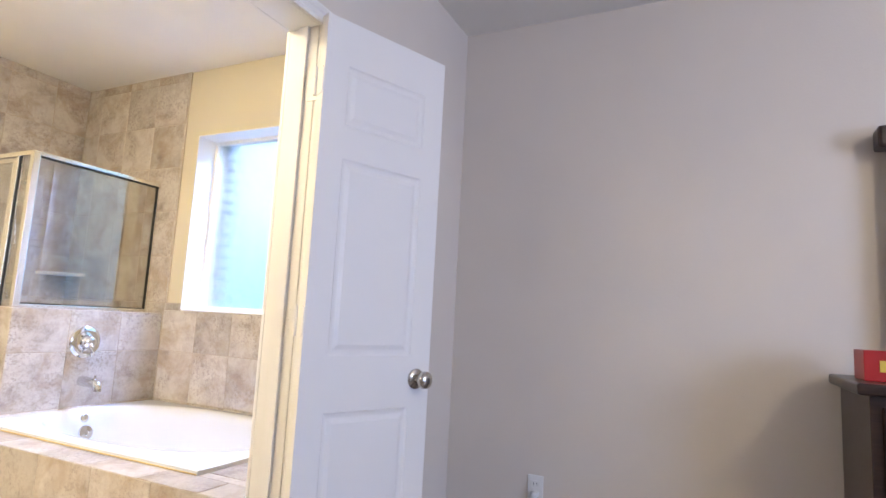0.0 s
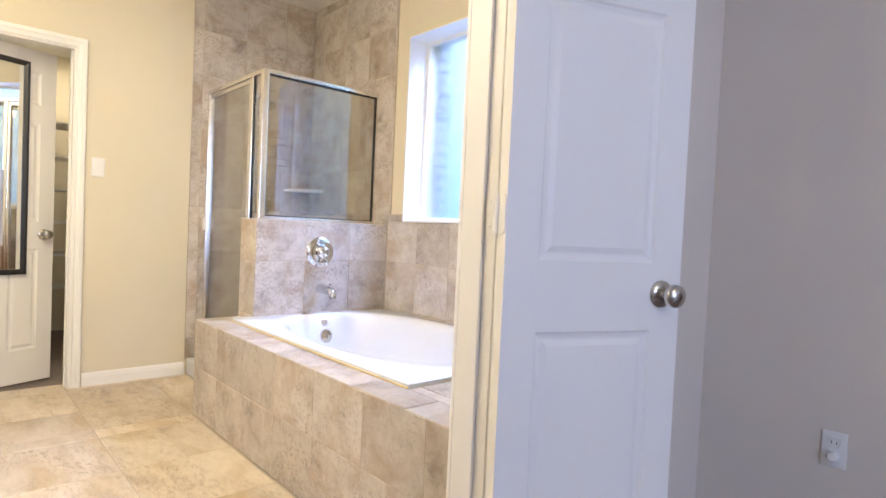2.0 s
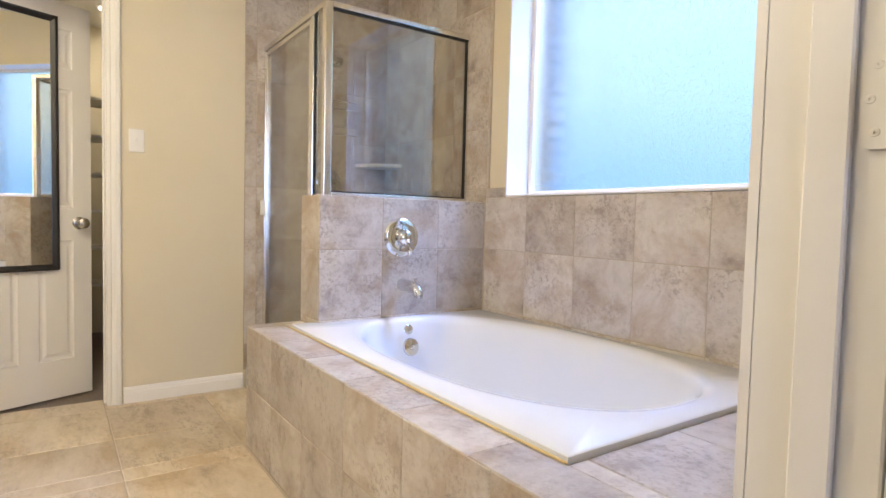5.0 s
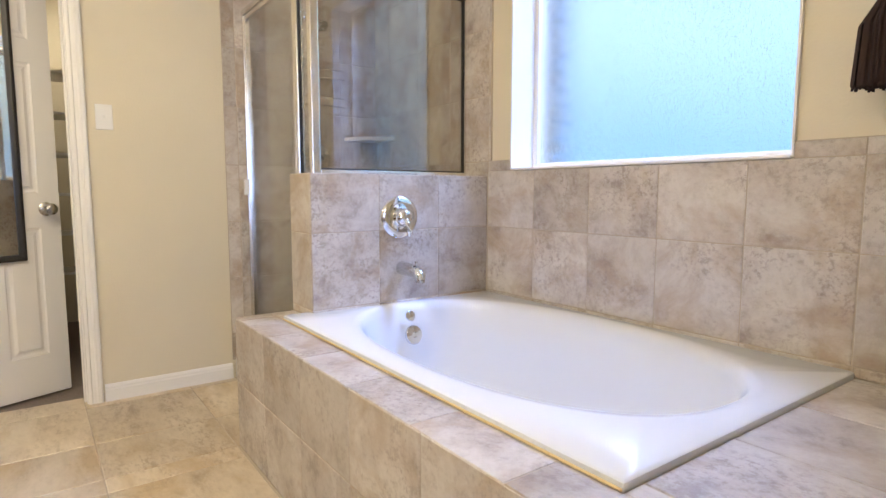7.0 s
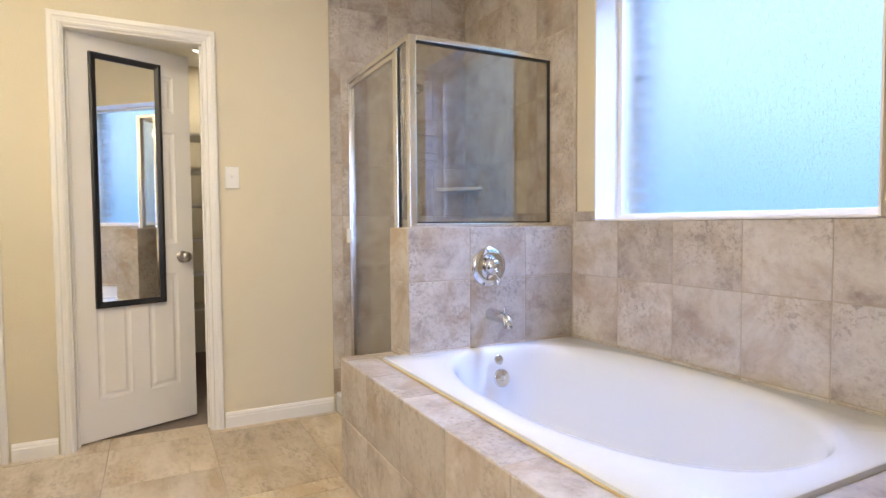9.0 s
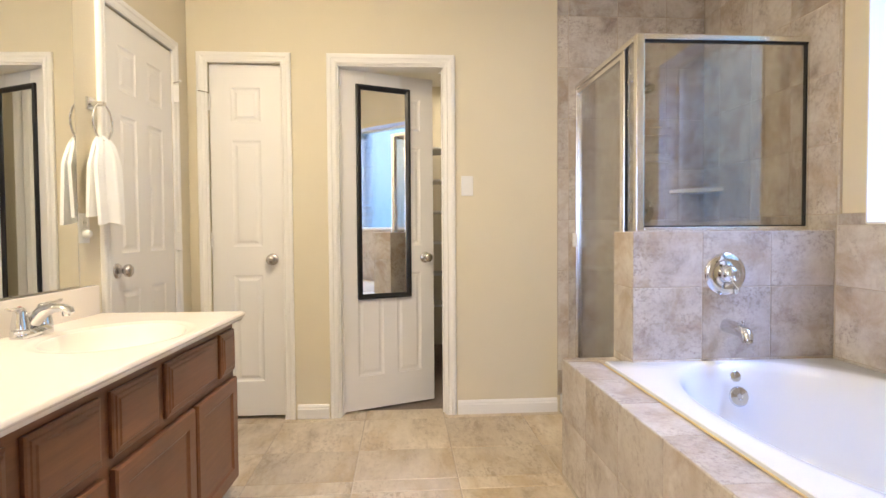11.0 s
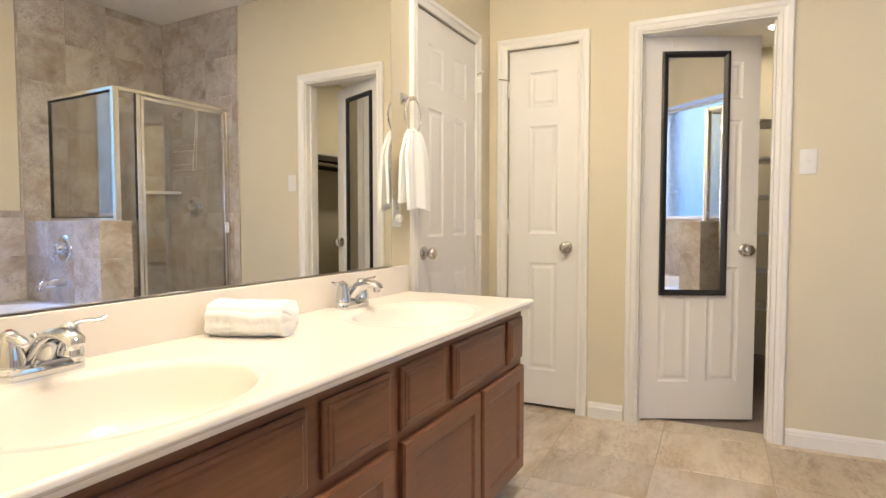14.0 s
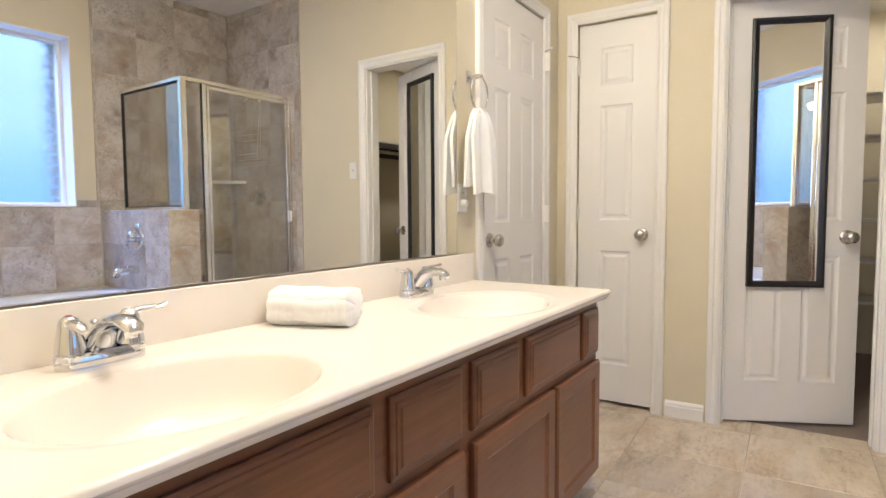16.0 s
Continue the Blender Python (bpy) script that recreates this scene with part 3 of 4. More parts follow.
part("gasket", boxes(((DX1 + 0.030, GY - 0.008, KZ), (DX1 + 0.036, GY + 0.004, GT - 0.012))), RUBBER, shower, "black glazing gasket")
door = part("shower_door", boxes(((XW + 0.040, GY - 0.012, 0.13), (XW + 0.060, GY + 0.012, GT - 0.02), 0.003), ((DX1 - 0.024, GY - 0.012, 0.13), (DX1 - 0.004, GY + 0.012, GT - 0.02), 0.003),
                                 ((XW + 0.060, GY - 0.012, GT - 0.042), (DX1 - 0.024, GY + 0.012, GT - 0.02), 0.003), ((XW + 0.060, GY - 0.012, 0.13), (DX1 - 0.024, GY + 0.012, 0.155), 0.003)), ALU, shower, "framed swing door")
g3 = part("glass_panel", boxes(((XW + 0.058, GY - 0.003, 0.15), (DX1 - 0.022, GY + 0.003, GT - 0.035))), GLASS, door, "clear glass")
part("pull_handle", boxes(((XW + 0.042, GY - 0.040, 0.985), (XW + 0.062, GY - 0.0125, 1.065), 0.005)), PLASTIC, door, "white plastic pull")
for g in (g1, g2, g3):
    g.visible_shadow = False
base_tray = thing("shower_tray", "white acrylic shower base with a raised curb", "shower base", base=(-3.4, 2.4, 0))
part("tray_floor", boxes(((XW + 0.012, 2.10, 0.0), (KX0, YN - 0.01, 0.035), 0.004)), ACRYL, base_tray)
part("curb", boxes(((XW + 0.012, 1.965, 0.0), (KX0, 2.10, 0.112), 0.012, 3)), ACRYL, base_tray)

head = thing("wall_shower", "chrome shower head on a bent arm", "shower head", base=(XW, 2.42, 1.92))
part("flange", lathe([(0.028, 0), (0.028, 0.004), (0.012, 0.012)], pose(XW + 0.012, 2.42, 1.965, 0, 90), 24), CHROME, head, "", True)
part("arm", tube([(XW + 0.012, 2.42, 1.965), (XW + 0.08, 2.42, 1.9655), (XW + 0.13, 2.42, 1.95), (XW + 0.165, 2.42, 1.91)], 0.009, 12), CHROME, head, "", True)
part("spray_head", lathe([(0.012, 0.0), (0.016, 0.02), (0.034, 0.05), (0.036, 0.062), (0.030, 0.066)], pose(XW + 0.158, 2.42, 1.917, 0, 139), 24), CHROME, head, "", True)
mixer = thing("shower_valve", "chrome round shower valve with lever", "valve", base=(XW, 2.45, 1.19))
part("escutcheon", lathe([(0.085, 0), (0.083, 0.006), (0.060, 0.014), (0.035, 0.02)], pose(XW + 0.012, 2.45, 1.19, 0, 90), 40), CHROME, mixer, "", True)
part("lever", joined(lathe([(0.03, 0), (0.028, 0.035), (0.02, 0.045)], pose(XW + 0.03, 2.45, 1.19, 0, 90), 24), tube([(XW + 0.06, 2.45, 1.19), (XW + 0.065, 2.45, 1.11)], [0.012, 0.008], 10)), CHROME, mixer, "", True)
caddy = thing("corner_shelf", "small beige ceramic corner shelf in the shower", "shelf", base=(XW, YN, 1.30))
bm = bmesh.new()
arc = [(0, 0)] + [(0.21 * math.cos(a), -0.21 * math.sin(a)) for a in [math.pi / 2 * i / 10 for i in range(11)]]
lo = [bm.verts.new((XW + 0.012 + x, YN - 0.002 + y, 1.295)) for x, y in arc]
hi = [bm.verts.new((XW + 0.012 + x, YN - 0.002 + y, 1.315)) for x, y in arc]
for i in range(len(arc)):
    j = (i + 1) % len(arc)
    bm.faces.new((lo[i], lo[j], hi[j], hi[i]))
bm.faces.new(lo)
bm.faces.new(hi)
part("shelf_plate", bm, PLASTIC, caddy)
rack = thing("hanging_rack", "wire shower rack hanging on the tiled wall", "shower rack", base=(XW, 2.46, 1.55))
for z in (1.47, 1.62):
    pts = [(XW + 0.014, 2.33, z), (XW + 0.11, 2.33, z), (XW + 0.13, 2.36, z), (XW + 0.13, 2.56, z), (XW + 0.11, 2.59, z), (XW + 0.014, 2.59, z)]
    part("wire_rim", tube(pts, 0.0035, 8), ALU, rack)
    part("wire_rim", tube([(p[0], p[1], p[2] + 0.045) for p in pts], 0.003, 8), ALU, rack)
    part("wire_floor", joined(*[tube([(XW + 0.014, 2.35 + 0.03 * k, z), (XW + 0.13, 2.35 + 0.03 * k, z)], 0.002, 6) for k in range(8)]), ALU, rack)
part("wire_hanger", tube([(XW + 0.016, 2.44, 1.47), (XW + 0.016, 2.41, 1.90), (XW + 0.03, 2.42, 1.978), (XW + 0.016, 2.43, 1.90), (XW + 0.016, 2.48, 1.47)], 0.003, 8), ALU, rack)

# ---- bath ----
DKX0, DKY0, DKZ = -3.07, 1.737, 0.517
structure("floor_bath_deck", boxes(((DKX0 + 0.002, DKY0 + 0.002, 0), (XE, 1.90, DKZ - 0.002)), ((-1.40, 1.90, 0), (XE, YN, DKZ - 0.002)), ((KX1, 1.90, 0), (KX1 + 0.02, YN, DKZ - 0.05)), ((DKX0 + 0.002, 1.90, 0), (KX1, KY0 + 0.02, DKZ - 0.002))), GROUT, "tiled deck built round the bath", "deck")
TX0, TX1, TY0, TY1 = -2.92, -1.385, 1.878, YN - 0.002
tub = thing("bathtub", "white acrylic drop-in bathtub with an oval basin", "bathtub", base=((TX0 + TX1) / 2, (TY0 + TY1) / 2, DKZ))


def tub_mesh():
    bm = bmesh.new()
    cx, cy = (TX0 + TX1) / 2, (TY0 + TY1) / 2 + 0.01
    N = 96

    def rim(i, inset, z):
        a = 2 * math.pi * i / N
        hx, hy = (TX1 - TX0) / 2 - inset, (TY1 - TY0) / 2 - inset
        corner = math.atan2(hy, hx)
        for q in (corner, math.pi - corner, math.pi + corner, 2 * math.pi - corner):
            if abs(a - q) <= math.pi / N:
                a = q
        c, s = math.cos(a), math.sin(a)
        k = min(hx / max(abs(c), 1e-6), hy / max(abs(s), 1e-6))
        return ((TX0 + TX1) / 2 + k * c, (TY0 + TY1) / 2 + k * s, z)

    def oval(i, ax, ay, z, dx=0.0):
        a = 2 * math.pi * i / N
        c, s = math.cos(a), math.sin(a)
        p = 2 / 2.35
        return (cx + dx + ax * math.copysign(abs(c) ** p, c), cy + ay * math.copysign(abs(s) ** p, s), z)

    Z = DKZ
    rings = []
    rings.append([rim(i, 0.0, Z - 0.004) for i in range(N)])
    rings.append([rim(i, 0.0, Z + 0.014) for i in range(N)])
    rings.append([rim(i, 0.006, Z + 0.019) for i in range(N)])
    rings.append([oval(i, 0.715, 0.435, Z + 0.019) for i in range(N)])
    rings.append([oval(i, 0.692, 0.412, Z + 0.017) for i in range(N)])
    rings.append([oval(i, 0.680, 0.398, Z + 0.006) for i in range(N)])
    rings.append([oval(i, 0.670, 0.388, Z - 0.015) for i in range(N)])
    rings.append([oval(i, 0.655, 0.374, Z - 0.07) for i in range(N)])
    rings.append([oval(i, 0.622, 0.350, Z - 0.18, -0.008) for i in range(N)])
    rings.append([oval(i, 0.582, 0.315, Z - 0.30, -0.018) for i in range(N)])
    rings.append([oval(i, 0.540, 0.280, Z - 0.36, -0.024) for i in range(N)])
    rings.append([oval(i, 0.462, 0.220, Z - 0.39, -0.03) for i in range(N)])
    rings.append([oval(i, 0.20, 0.08, Z - 0.40, -0.1) for i in range(N)])
    vs = [[bm.verts.new(p) for p in r] for r in rings]
    for A, B in zip(vs, vs[1:]):
        for i in range(N):
            bm.faces.new((A[i], A[(i + 1) % N], B[(i + 1) % N], B[i]))
    bm.faces.new(vs[-1])
    return bm


part("basin", tub_mesh(), ACRYL, tub, "", True)
part("caulk_line", boxes(((TX0, TY0 - 0.006, DKZ), (TX1, TY0, DKZ + 0.006), 0.002, 1)), paint("yellowed_caulk", (0.62, 0.48, 0.26), 0.5), tub, "yellowed caulk along the front edge")
ov = pose(-2.763, 2.362, 0.418, 0, 78)
ovf = part("overflow_plate", lathe([(0.040, 0), (0.040, 0.004), (0.036, 0.009), (0.012, 0.011), (0.010, 0.008), (0.002, 0.008)], ov, 32), CHROME, tub, "round chrome overflow cover", True)
part("jet_button", lathe([(0.022, 0), (0.022, 0.004), (0.016, 0.007)], pose(-2.787, 2.362, 0.492, 0, 74), 24, 1.0), CHROME, tub, "small chrome button", True)
part("drain", lathe([(0.035, 0), (0.035, 0.004), (0.02, 0.008)], pose(-2.45, 2.372, 0.119), 24), CHROME, tub, "", True)

valve = thing("bath_valve", "chrome bath mixer with round plate and lever", "tap", base=(KX1, 2.368, 0.897))
part("escutcheon", lathe([(0.088, 0), (0.088, 0.003), (0.082, 0.009), (0.060, 0.014), (0.050, 0.013), (0.044, 0.016)], pose(KX1 + 0.001, 2.368, 0.897, 0, 90), 48), CHROME, valve, "", True)
part("hub", lathe([(0.040, 0.0), (0.039, 0.022), (0.034, 0.038), (0.026, 0.046), (0.010, 0.050)], pose(KX1 + 0.012, 2.368, 0.897, 0, 90), 36), CHROME, valve, "", True)
part("lever", tube([(KX1 + 0.045, 2.368, 0.897), (KX1 + 0.062, 2.371, 0.873), (KX1 + 0.066, 2.377, 0.840), (KX1 + 0.058, 2.379, 0.820)], [(0.016, 0.012), (0.014, 0.009), (0.012, 0.007), (0.008, 0.005)], 14), CHROME, valve, "", True)
spout = thing("bath_spout", "chrome bath filler spout on the tiled wall", "tap", base=(KX1, 2.378, 0.670))
part("spout_body", tube([(KX1 + 0.001, 2.378, 0.682), (KX1 + 0.05, 2.378, 0.681), (KX1 + 0.100, 2.378, 0.678), (KX1 + 0.124, 2.378, 0.673), (KX1 + 0.138, 2.378, 0.662), (KX1 + 0.143, 2.378, 0.645)], [0.029, 0.028, 0.027, 0.026, 0.024, 0.021], 28), CHROME, spout, "", True)
part("spout_mouth", lathe([(0.016, 0), (0.018, 0.002), (0.018, 0.012)], pose(KX1 + 0.143, 2.378, 0.636), 24), NICKEL, spout, "", True)
part("diverter_knob", lathe([(0.004, 0), (0.004, 0.012), (0.007, 0.014), (0.007, 0.02)], pose(KX1 + 0.112, 2.378, 0.700), 14), CHROME, spout, "", True)

# tassel and holder beside the window
tassel = thing("tassel", "dark brown thread tassel hanging by the window", "tassel", base=(-1.345, 2.76, 1.25))
bm = bmesh.new()
for k in range(220):
    a, r = random.random() * 6.28, 0.064 * math.sqrt(random.random())
    x0, y0 = -1.345 + 0.35 * r * math.cos(a), 2.76 + 0.35 * r * math.sin(a)
    x1, y1 = -1.345 + r * math.cos(a), 2.76 + r * math.sin(a)
    z1 = 1.25 + random.uniform(-0.006, 0.004)
    b2 = tube([(x0, y0, 1.445), ((x0 * 0.2 + x1 * 0.8), (y0 * 0.2 + y1 * 0.8), 1.39), (x1, y1, z1)], 0.0028, 4)
    me = bpy.data.meshes.new("t")
    b2.to_mesh(me)
    b2.free()
    bm.from_mesh(me)
    bpy.data.meshes.remove(me)
part("skirt", bm, TASSEL, tassel)
part("tassel_head", lathe([(0.012, 0), (0.024, 0.012), (0.028, 0.03), (0.02, 0.05), (0.008, 0.06)], pose(-1.345, 2.76, 1.435), 20), TASSEL, tassel, "", True)
part("cord", tube([(-1.345, 2.76, 1.49), (-1.345, 2.77, 1.62), (-1.345, 2.80, 1.80), (-1.345, YN + 0.012, 1.88)], 0.004, 8), TASSEL, tassel)
cup = thing("wire_basket", "small silver wire holder on the bath deck", "holder", base=(-1.215, 2.77, DKZ))
for z in (0.002, 0.05, 0.10):
    part("ring", tube([(-1.215 + 0.045 * math.cos(2 * math.pi * k / 24), 2.77 + 0.045 * math.sin(2 * math.pi * k / 24), DKZ + 0.003 + z) for k in range(25)], 0.003, 6), CHROME, cup)
for k in range(8):
    a = 2 * math.pi * k / 8
    part("wire", tube([(-1.215 + 0.045 * math.cos(a), 2.77 + 0.045 * math.sin(a), DKZ + 0.001), (-1.215 + 0.045 * math.cos(a), 2.77 + 0.045 * math.sin(a), DKZ + 0.104)], 0.002, 6), CHROME, cup)

# ---- vanity ----
VX0, VX1, VF, VT = -2.975, XE - 0.003, 0.370, 0.762
vanity = thing("vanity_cabinet", "brown stained wooden double vanity cabinet", "cabinet", base=((VX0 + VX1) / 2, 0.14, 0))
part("face_frame", boxes(((VX0 + 0.02, VF - 0.04, 0.09), (VX1, VF - 0.02, VT - 0.037))), CABINET, vanity)
for x0 in (VX0 + 0.02, VX1 - 0.018):
    part("end_panel", boxes(((x0, YS + 0.004, 0.09), (x0 + 0.018, VF - 0.0405, VT - 0.037))), CABINET, vanity)
part("bottom_panel", boxes(((VX0 + 0.0385, YS + 0.004, 0.0905), (VX1 - 0.0185, VF - 0.0405, 0.108))), CABINET, vanity)
part("toe_kick", boxes(((VX0 + 0.03, YS + 0.004, 0.0), (VX1, VF - 0.085, 0.089))), CABINET, vanity)


def raised_front(x0, x1, z0, z1, inner=False):
    """An overlay drawer front with a stepped edge; or a door with a flat recessed panel."""
    bm = bmesh.new()
    y0, y1 = VF - 0.0195, VF
    steps = [(0.0, y0), (0.0, y1 - 0.011), (0.004, y1 - 0.008), (0.011, y1 - 0.007), (0.013, y1 - 0.004), (0.021, y1 - 0.003), (0.025, y1)]
    if inner:
        steps = [(0.0, y0), (0.0, y1 - 0.006), (0.005, y1), (0.052, y1), (0.060, y1 - 0.007), (0.066, y1 - 0.008)]
    loops = []
    for i, y in steps:
        loops.append([bm.verts.new(c) for c in ((x0 + i, y, z0 + i), (x1 - i, y, z0 + i), (x1 - i, y, z1 - i), (x0 + i, y, z1 - i))])
    for A, B in zip(loops, loops[1:]):
        for k in range(4):
            bm.faces.new((A[k], A[(k + 1) % 4], B[(k + 1) % 4], B[k]))
    bm.faces.new(loops[-1])
    bm.faces.new(loops[0])
    return bm


DZ0, DZ1 = 0.536, 0.699
for x0, x1 in ((-2.945, -2.789), (-2.751, -2.338), (-2.287, -2.046), (-1.999, -1.743), (-1.696, -1.270), (-1.225, -0.985)):
    part("drawer_front", raised_front(x0, x1, DZ0, DZ1), CABINET, vanity)
for x0, x1 in ((-2.945, -2.548), (-2.526, -2.046), (-1.999, -1.520), (-1.496, -0.985)):
    part("cabinet_door", raised_front(x0, x1, 0.10, 0.508, True), CABINET, vanity)
skew(vanity)

counter = thing("double_basin_countertop", "cream cultured-marble vanity top with two moulded basins", "countertop", base=((VX0 + VX1) / 2, 0.14, VT))
SINKS = [(-2.480, 0.150), (-1.470, 0.150)]


def counter_mesh():
    """The top as a fine grid that dips into oval basins, with a rounded front edge."""
    bm = bmesh.new()
    x0, x1, y0, y1 = VX0, VX1, YS, 0.385
    nx, ny = 640, 210

    def z_at(x, y):
        z = VT
        for sx, sy in SINKS:
            d = math.hypot((x - sx) / 0.245, (y - sy) / 0.190)
            if d < 1.0:
                z = min(z, VT - 0.006 - 0.125 * (1 - d ** 5) ** 1.3)
            elif d < 1.18:
                k = (1.18 - d) / 0.18
                z = min(z, VT - 0.005 * (k * k * (3 - 2 * k)))
        return z

    grid = [[bm.verts.new((x0 + (x1 - x0) * i / nx, y0 + (y1 - y0) * j / ny, z_at(x0 + (x1 - x0) * i / nx, y0 + (y1 - y0) * j / ny))) for j in range(ny + 1)] for i in range(nx + 1)]
    for i in range(nx):
        for j in range(ny):
            bm.faces.new((grid[i][j], grid[i + 1][j], grid[i + 1][j + 1], grid[i][j + 1]))
    edge = [(0.003, 0.001), (0.007, 0.005), (0.009, 0.011), (0.007, 0.016), (0.003, 0.019), (0.002, 0.024), (-0.002, 0.031), (-0.02, 0.037)]
    last = [grid[i][ny] for i in range(nx + 1)] 
    left = [grid[0][j] for j in range(ny + 1)]
    for out, down in edge:
        row = [bm.verts.new((v.co.x if k else v.co.x - out + 0.0, y1 + out, VT - down)) for k, v in enumerate([grid[i][ny] for i in range(nx + 1)])]
        col = [bm.verts.new((x0 - out, y0 + (y1 - y0) * j / ny, VT - down)) for j in range(ny)] + [row[0]]
        for a, b, c, d in zip(last, last[1:], row[1:], row):
            bm.faces.new((a, b, c, d))
        for a, b, c, d in zip(left, left[1:], col[1:], col):
            bm.faces.new((a, b, c, d))
        last, left = row, col
    return bm


part("top_slab", counter_mesh(), MARBLE, counter, "", True)
part("backsplash", boxes(((VX0 + 0.002, YS, VT - 0.002), (VX1, YS + 0.020, 0.876), 0.004, 3)), MARBLE, counter, "", True)
for sx, sy in SINKS:
    part("drain", lathe([(0.028, 0), (0.027, 0.003), (0.018, 0.004), (0.016, 0.008), (0.004, 0.009)], pose(sx, sy, VT - 0.1305), 24), CHROME, counter, "chrome basin drain", True)

skew(counter)


def faucet(label, turned=False):
    root = thing("faucet", label, "faucet", "basin faucets")
    bm = bmesh.new()
    N = 40
    prof = [(1.0, 0.0), (1.0, 0.012), (0.93, 0.022), (0.80, 0.028)]
    rings = []
    for s, z in prof:
        rg = []
        for k in range(N):
            a = 2 * math.pi * k / N
            c, sn = math.cos(a), math.sin(a)
            rg.append(bm.verts.new((0.054 * (1 if c > 0 else -1) * (abs(c) > 0.02) + 0.026 * s * c, 0.028 * s * sn, z)))
        rings.append(rg)
    for A, B in zip(rings, rings[1:]):
        for i in range(N):
            bm.faces.new((A[i], A[(i + 1) % N], B[(i + 1) % N], B[i]))
    bm.faces.new(rings[0])
    bm.faces.new(rings[-1])
    part("base_plate", bm, CHROME, root, "", True)
    part("spout", tube([(0, -0.012, 0.010), (0, -0.006, 0.034), (0, 0.014, 0.058), (0, 0.040, 0.077), (0, 0.070, 0.086), (0, 0.098, 0.086), (0, 0.116, 0.080), (0, 0.124, 0.070)],
                       [(0.038, 0.024), (0.033, 0.025), (0.027, 0.024), (0.024, 0.019), (0.023, 0.014), (0.022, 0.012), (0.020, 0.010), (0.014, 0.006)], 28), CHROME, root, "arched chrome spout", True)
    part("aerator", lathe([(0.011, 0), (0.012, 0.004), (0.012, 0.016)], pose(0, 0.106, 0.060), 20), CHROME, root, "", True)
    part("lift_rod", joined(tube([(0, -0.024, 0.02), (0, -0.024, 0.072)], 0.003, 10), lathe([(0.004, 0), (0.008, 0.003), (0.008, 0.008), (0.004, 0.011)], pose(0, -0.024, 0.070), 16)), CHROME, root, "", True)
    for s in (-1, 1):
        hub = part("handle_hub", lathe([(0.0275, 0.016), (0.0275, 0.024), (0.0245, 0.027), (0.0265, 0.030), (0.0235, 0.052), (0.0195, 0.072), (0.0185, 0.082), (0.0150, 0.091), (0.0080, 0.096), (0.002, 0.097)], pose(s * 0.054, 0, 0), 36), CHROME, root, "", True)
        part("index_button", lathe([(0.006, 0), (0.0055, 0.0015), (0.002, 0.002)], pose(s * 0.054, 0, 0.0962), 16), RED if s > 0 else PLASTIC, hub, "red hot-water dot" if s > 0 else "", True)
        if turned and s > 0:
            part("lever", tube([(0.054, 0.004, 0.080), (0.053, 0.018, 0.083), (0.051, 0.034, 0.078), (0.050, 0.046, 0.072)], [(0.014, 0.010), (0.013, 0.009), (0.012, 0.009), (0.008, 0.006)], 16), CHROME, root, "", True)
            continue
        part("lever", tube([(s * 0.054, 0.0, 0.084), (s * 0.070, 0.004, 0.092), (s * 0.092, 0.009, 0.094), (s * 0.112, 0.012, 0.094), (s * 0.124, 0.013, 0.099)], [(0.013, 0.009), (0.010, 0.006), (0.010, 0.0045), (0.011, 0.0042), (0.007, 0.003)], 16), CHROME, root, "", True)
    return root


f1 = faucet("chrome two-handle basin faucet on the vanity top")
f1.matrix_basis = SKEW @ pose(-2.485, -0.115, VT)
f1 = faucet("chrome two-handle basin faucet, one lever turned forward", True)
f1.matrix_basis = SKEW @ pose(-1.468, -0.118, VT)

mirror = thing("wall_mirror", "large frameless mirror above the vanity", "mirror", base=(-1.7, YS, 0.881))
part("mirror_glass", boxes(((-2.845, YS + 0.001, 0.884), (XE - 0.02, YS + 0.006, 2.02))), MIRROR, mirror)
part("mirror_edge", boxes(((-2.8475, YS + 0.001, 0.881), (-2.845, YS + 0.0065, 2.022)), ((-2.845, YS + 0.001, 0.881), (XE - 0.02, YS + 0.0065, 0.884))), ALU, mirror, "thin metal mirror channel")

mirror.matrix_basis = SKEW @ pose(-1.7, YS + 0.010, 0.881)

# vanity light above the mirror
vl = thing("vanity_light", "nickel vanity light bar with lit glass globes", "wall lamp", base=(-1.7, YS, 2.2))
part("back_plate", boxes(((-2.45, YS, 2.16), (-1.10, YS + 0.025, 2.24), 0.008)), NICKEL, vl)
for bx in VANITY_BULBS:
    g = part("globe", lathe([(0.012, -0.040), (0.032, -0.028), (0.041, 0), (0.032, 0.028), (0.012, 0.040)], pose(bx, -0.075, 2.20), 20), LAMPGLASS, vl, "lit glass globe", True)
    g.visible_shadow = False
    part("lamp_arm", tube([(bx, YS + 0.025, 2.20), (bx, -0.113, 2.20)], 0.010, 10), NICKEL, vl)

skew(vl)

# towel ring and hand towel
RX, RZ, RC = -2.965, 1.592, (-2.955, YS + 0.058, 1.518)
ring = thing("towel_ring", "chrome towel ring on the vanity wall", "towel ring", base=(RX, YS, RZ))
part("wall_plate", boxes(((RX - 0.024, YS + 0.0005, RZ - 0.026), (RX + 0.024, YS + 0.012, RZ + 0.026), 0.004)), CHROME, ring)
part("post", tube([(RX, YS + 0.010, RZ), (RX, YS + 0.064, RZ)], [0.012, 0.009], 14), CHROME, ring, "", True)
part("ring", tube([(RC[0] + 0.068 * math.sin(2 * math.pi * k / 40), RC[1], RC[2] + 0.072 * math.cos(2 * math.pi * k / 40)) for k in range(41)], 0.0045, 10), CHROME, ring, "", True)


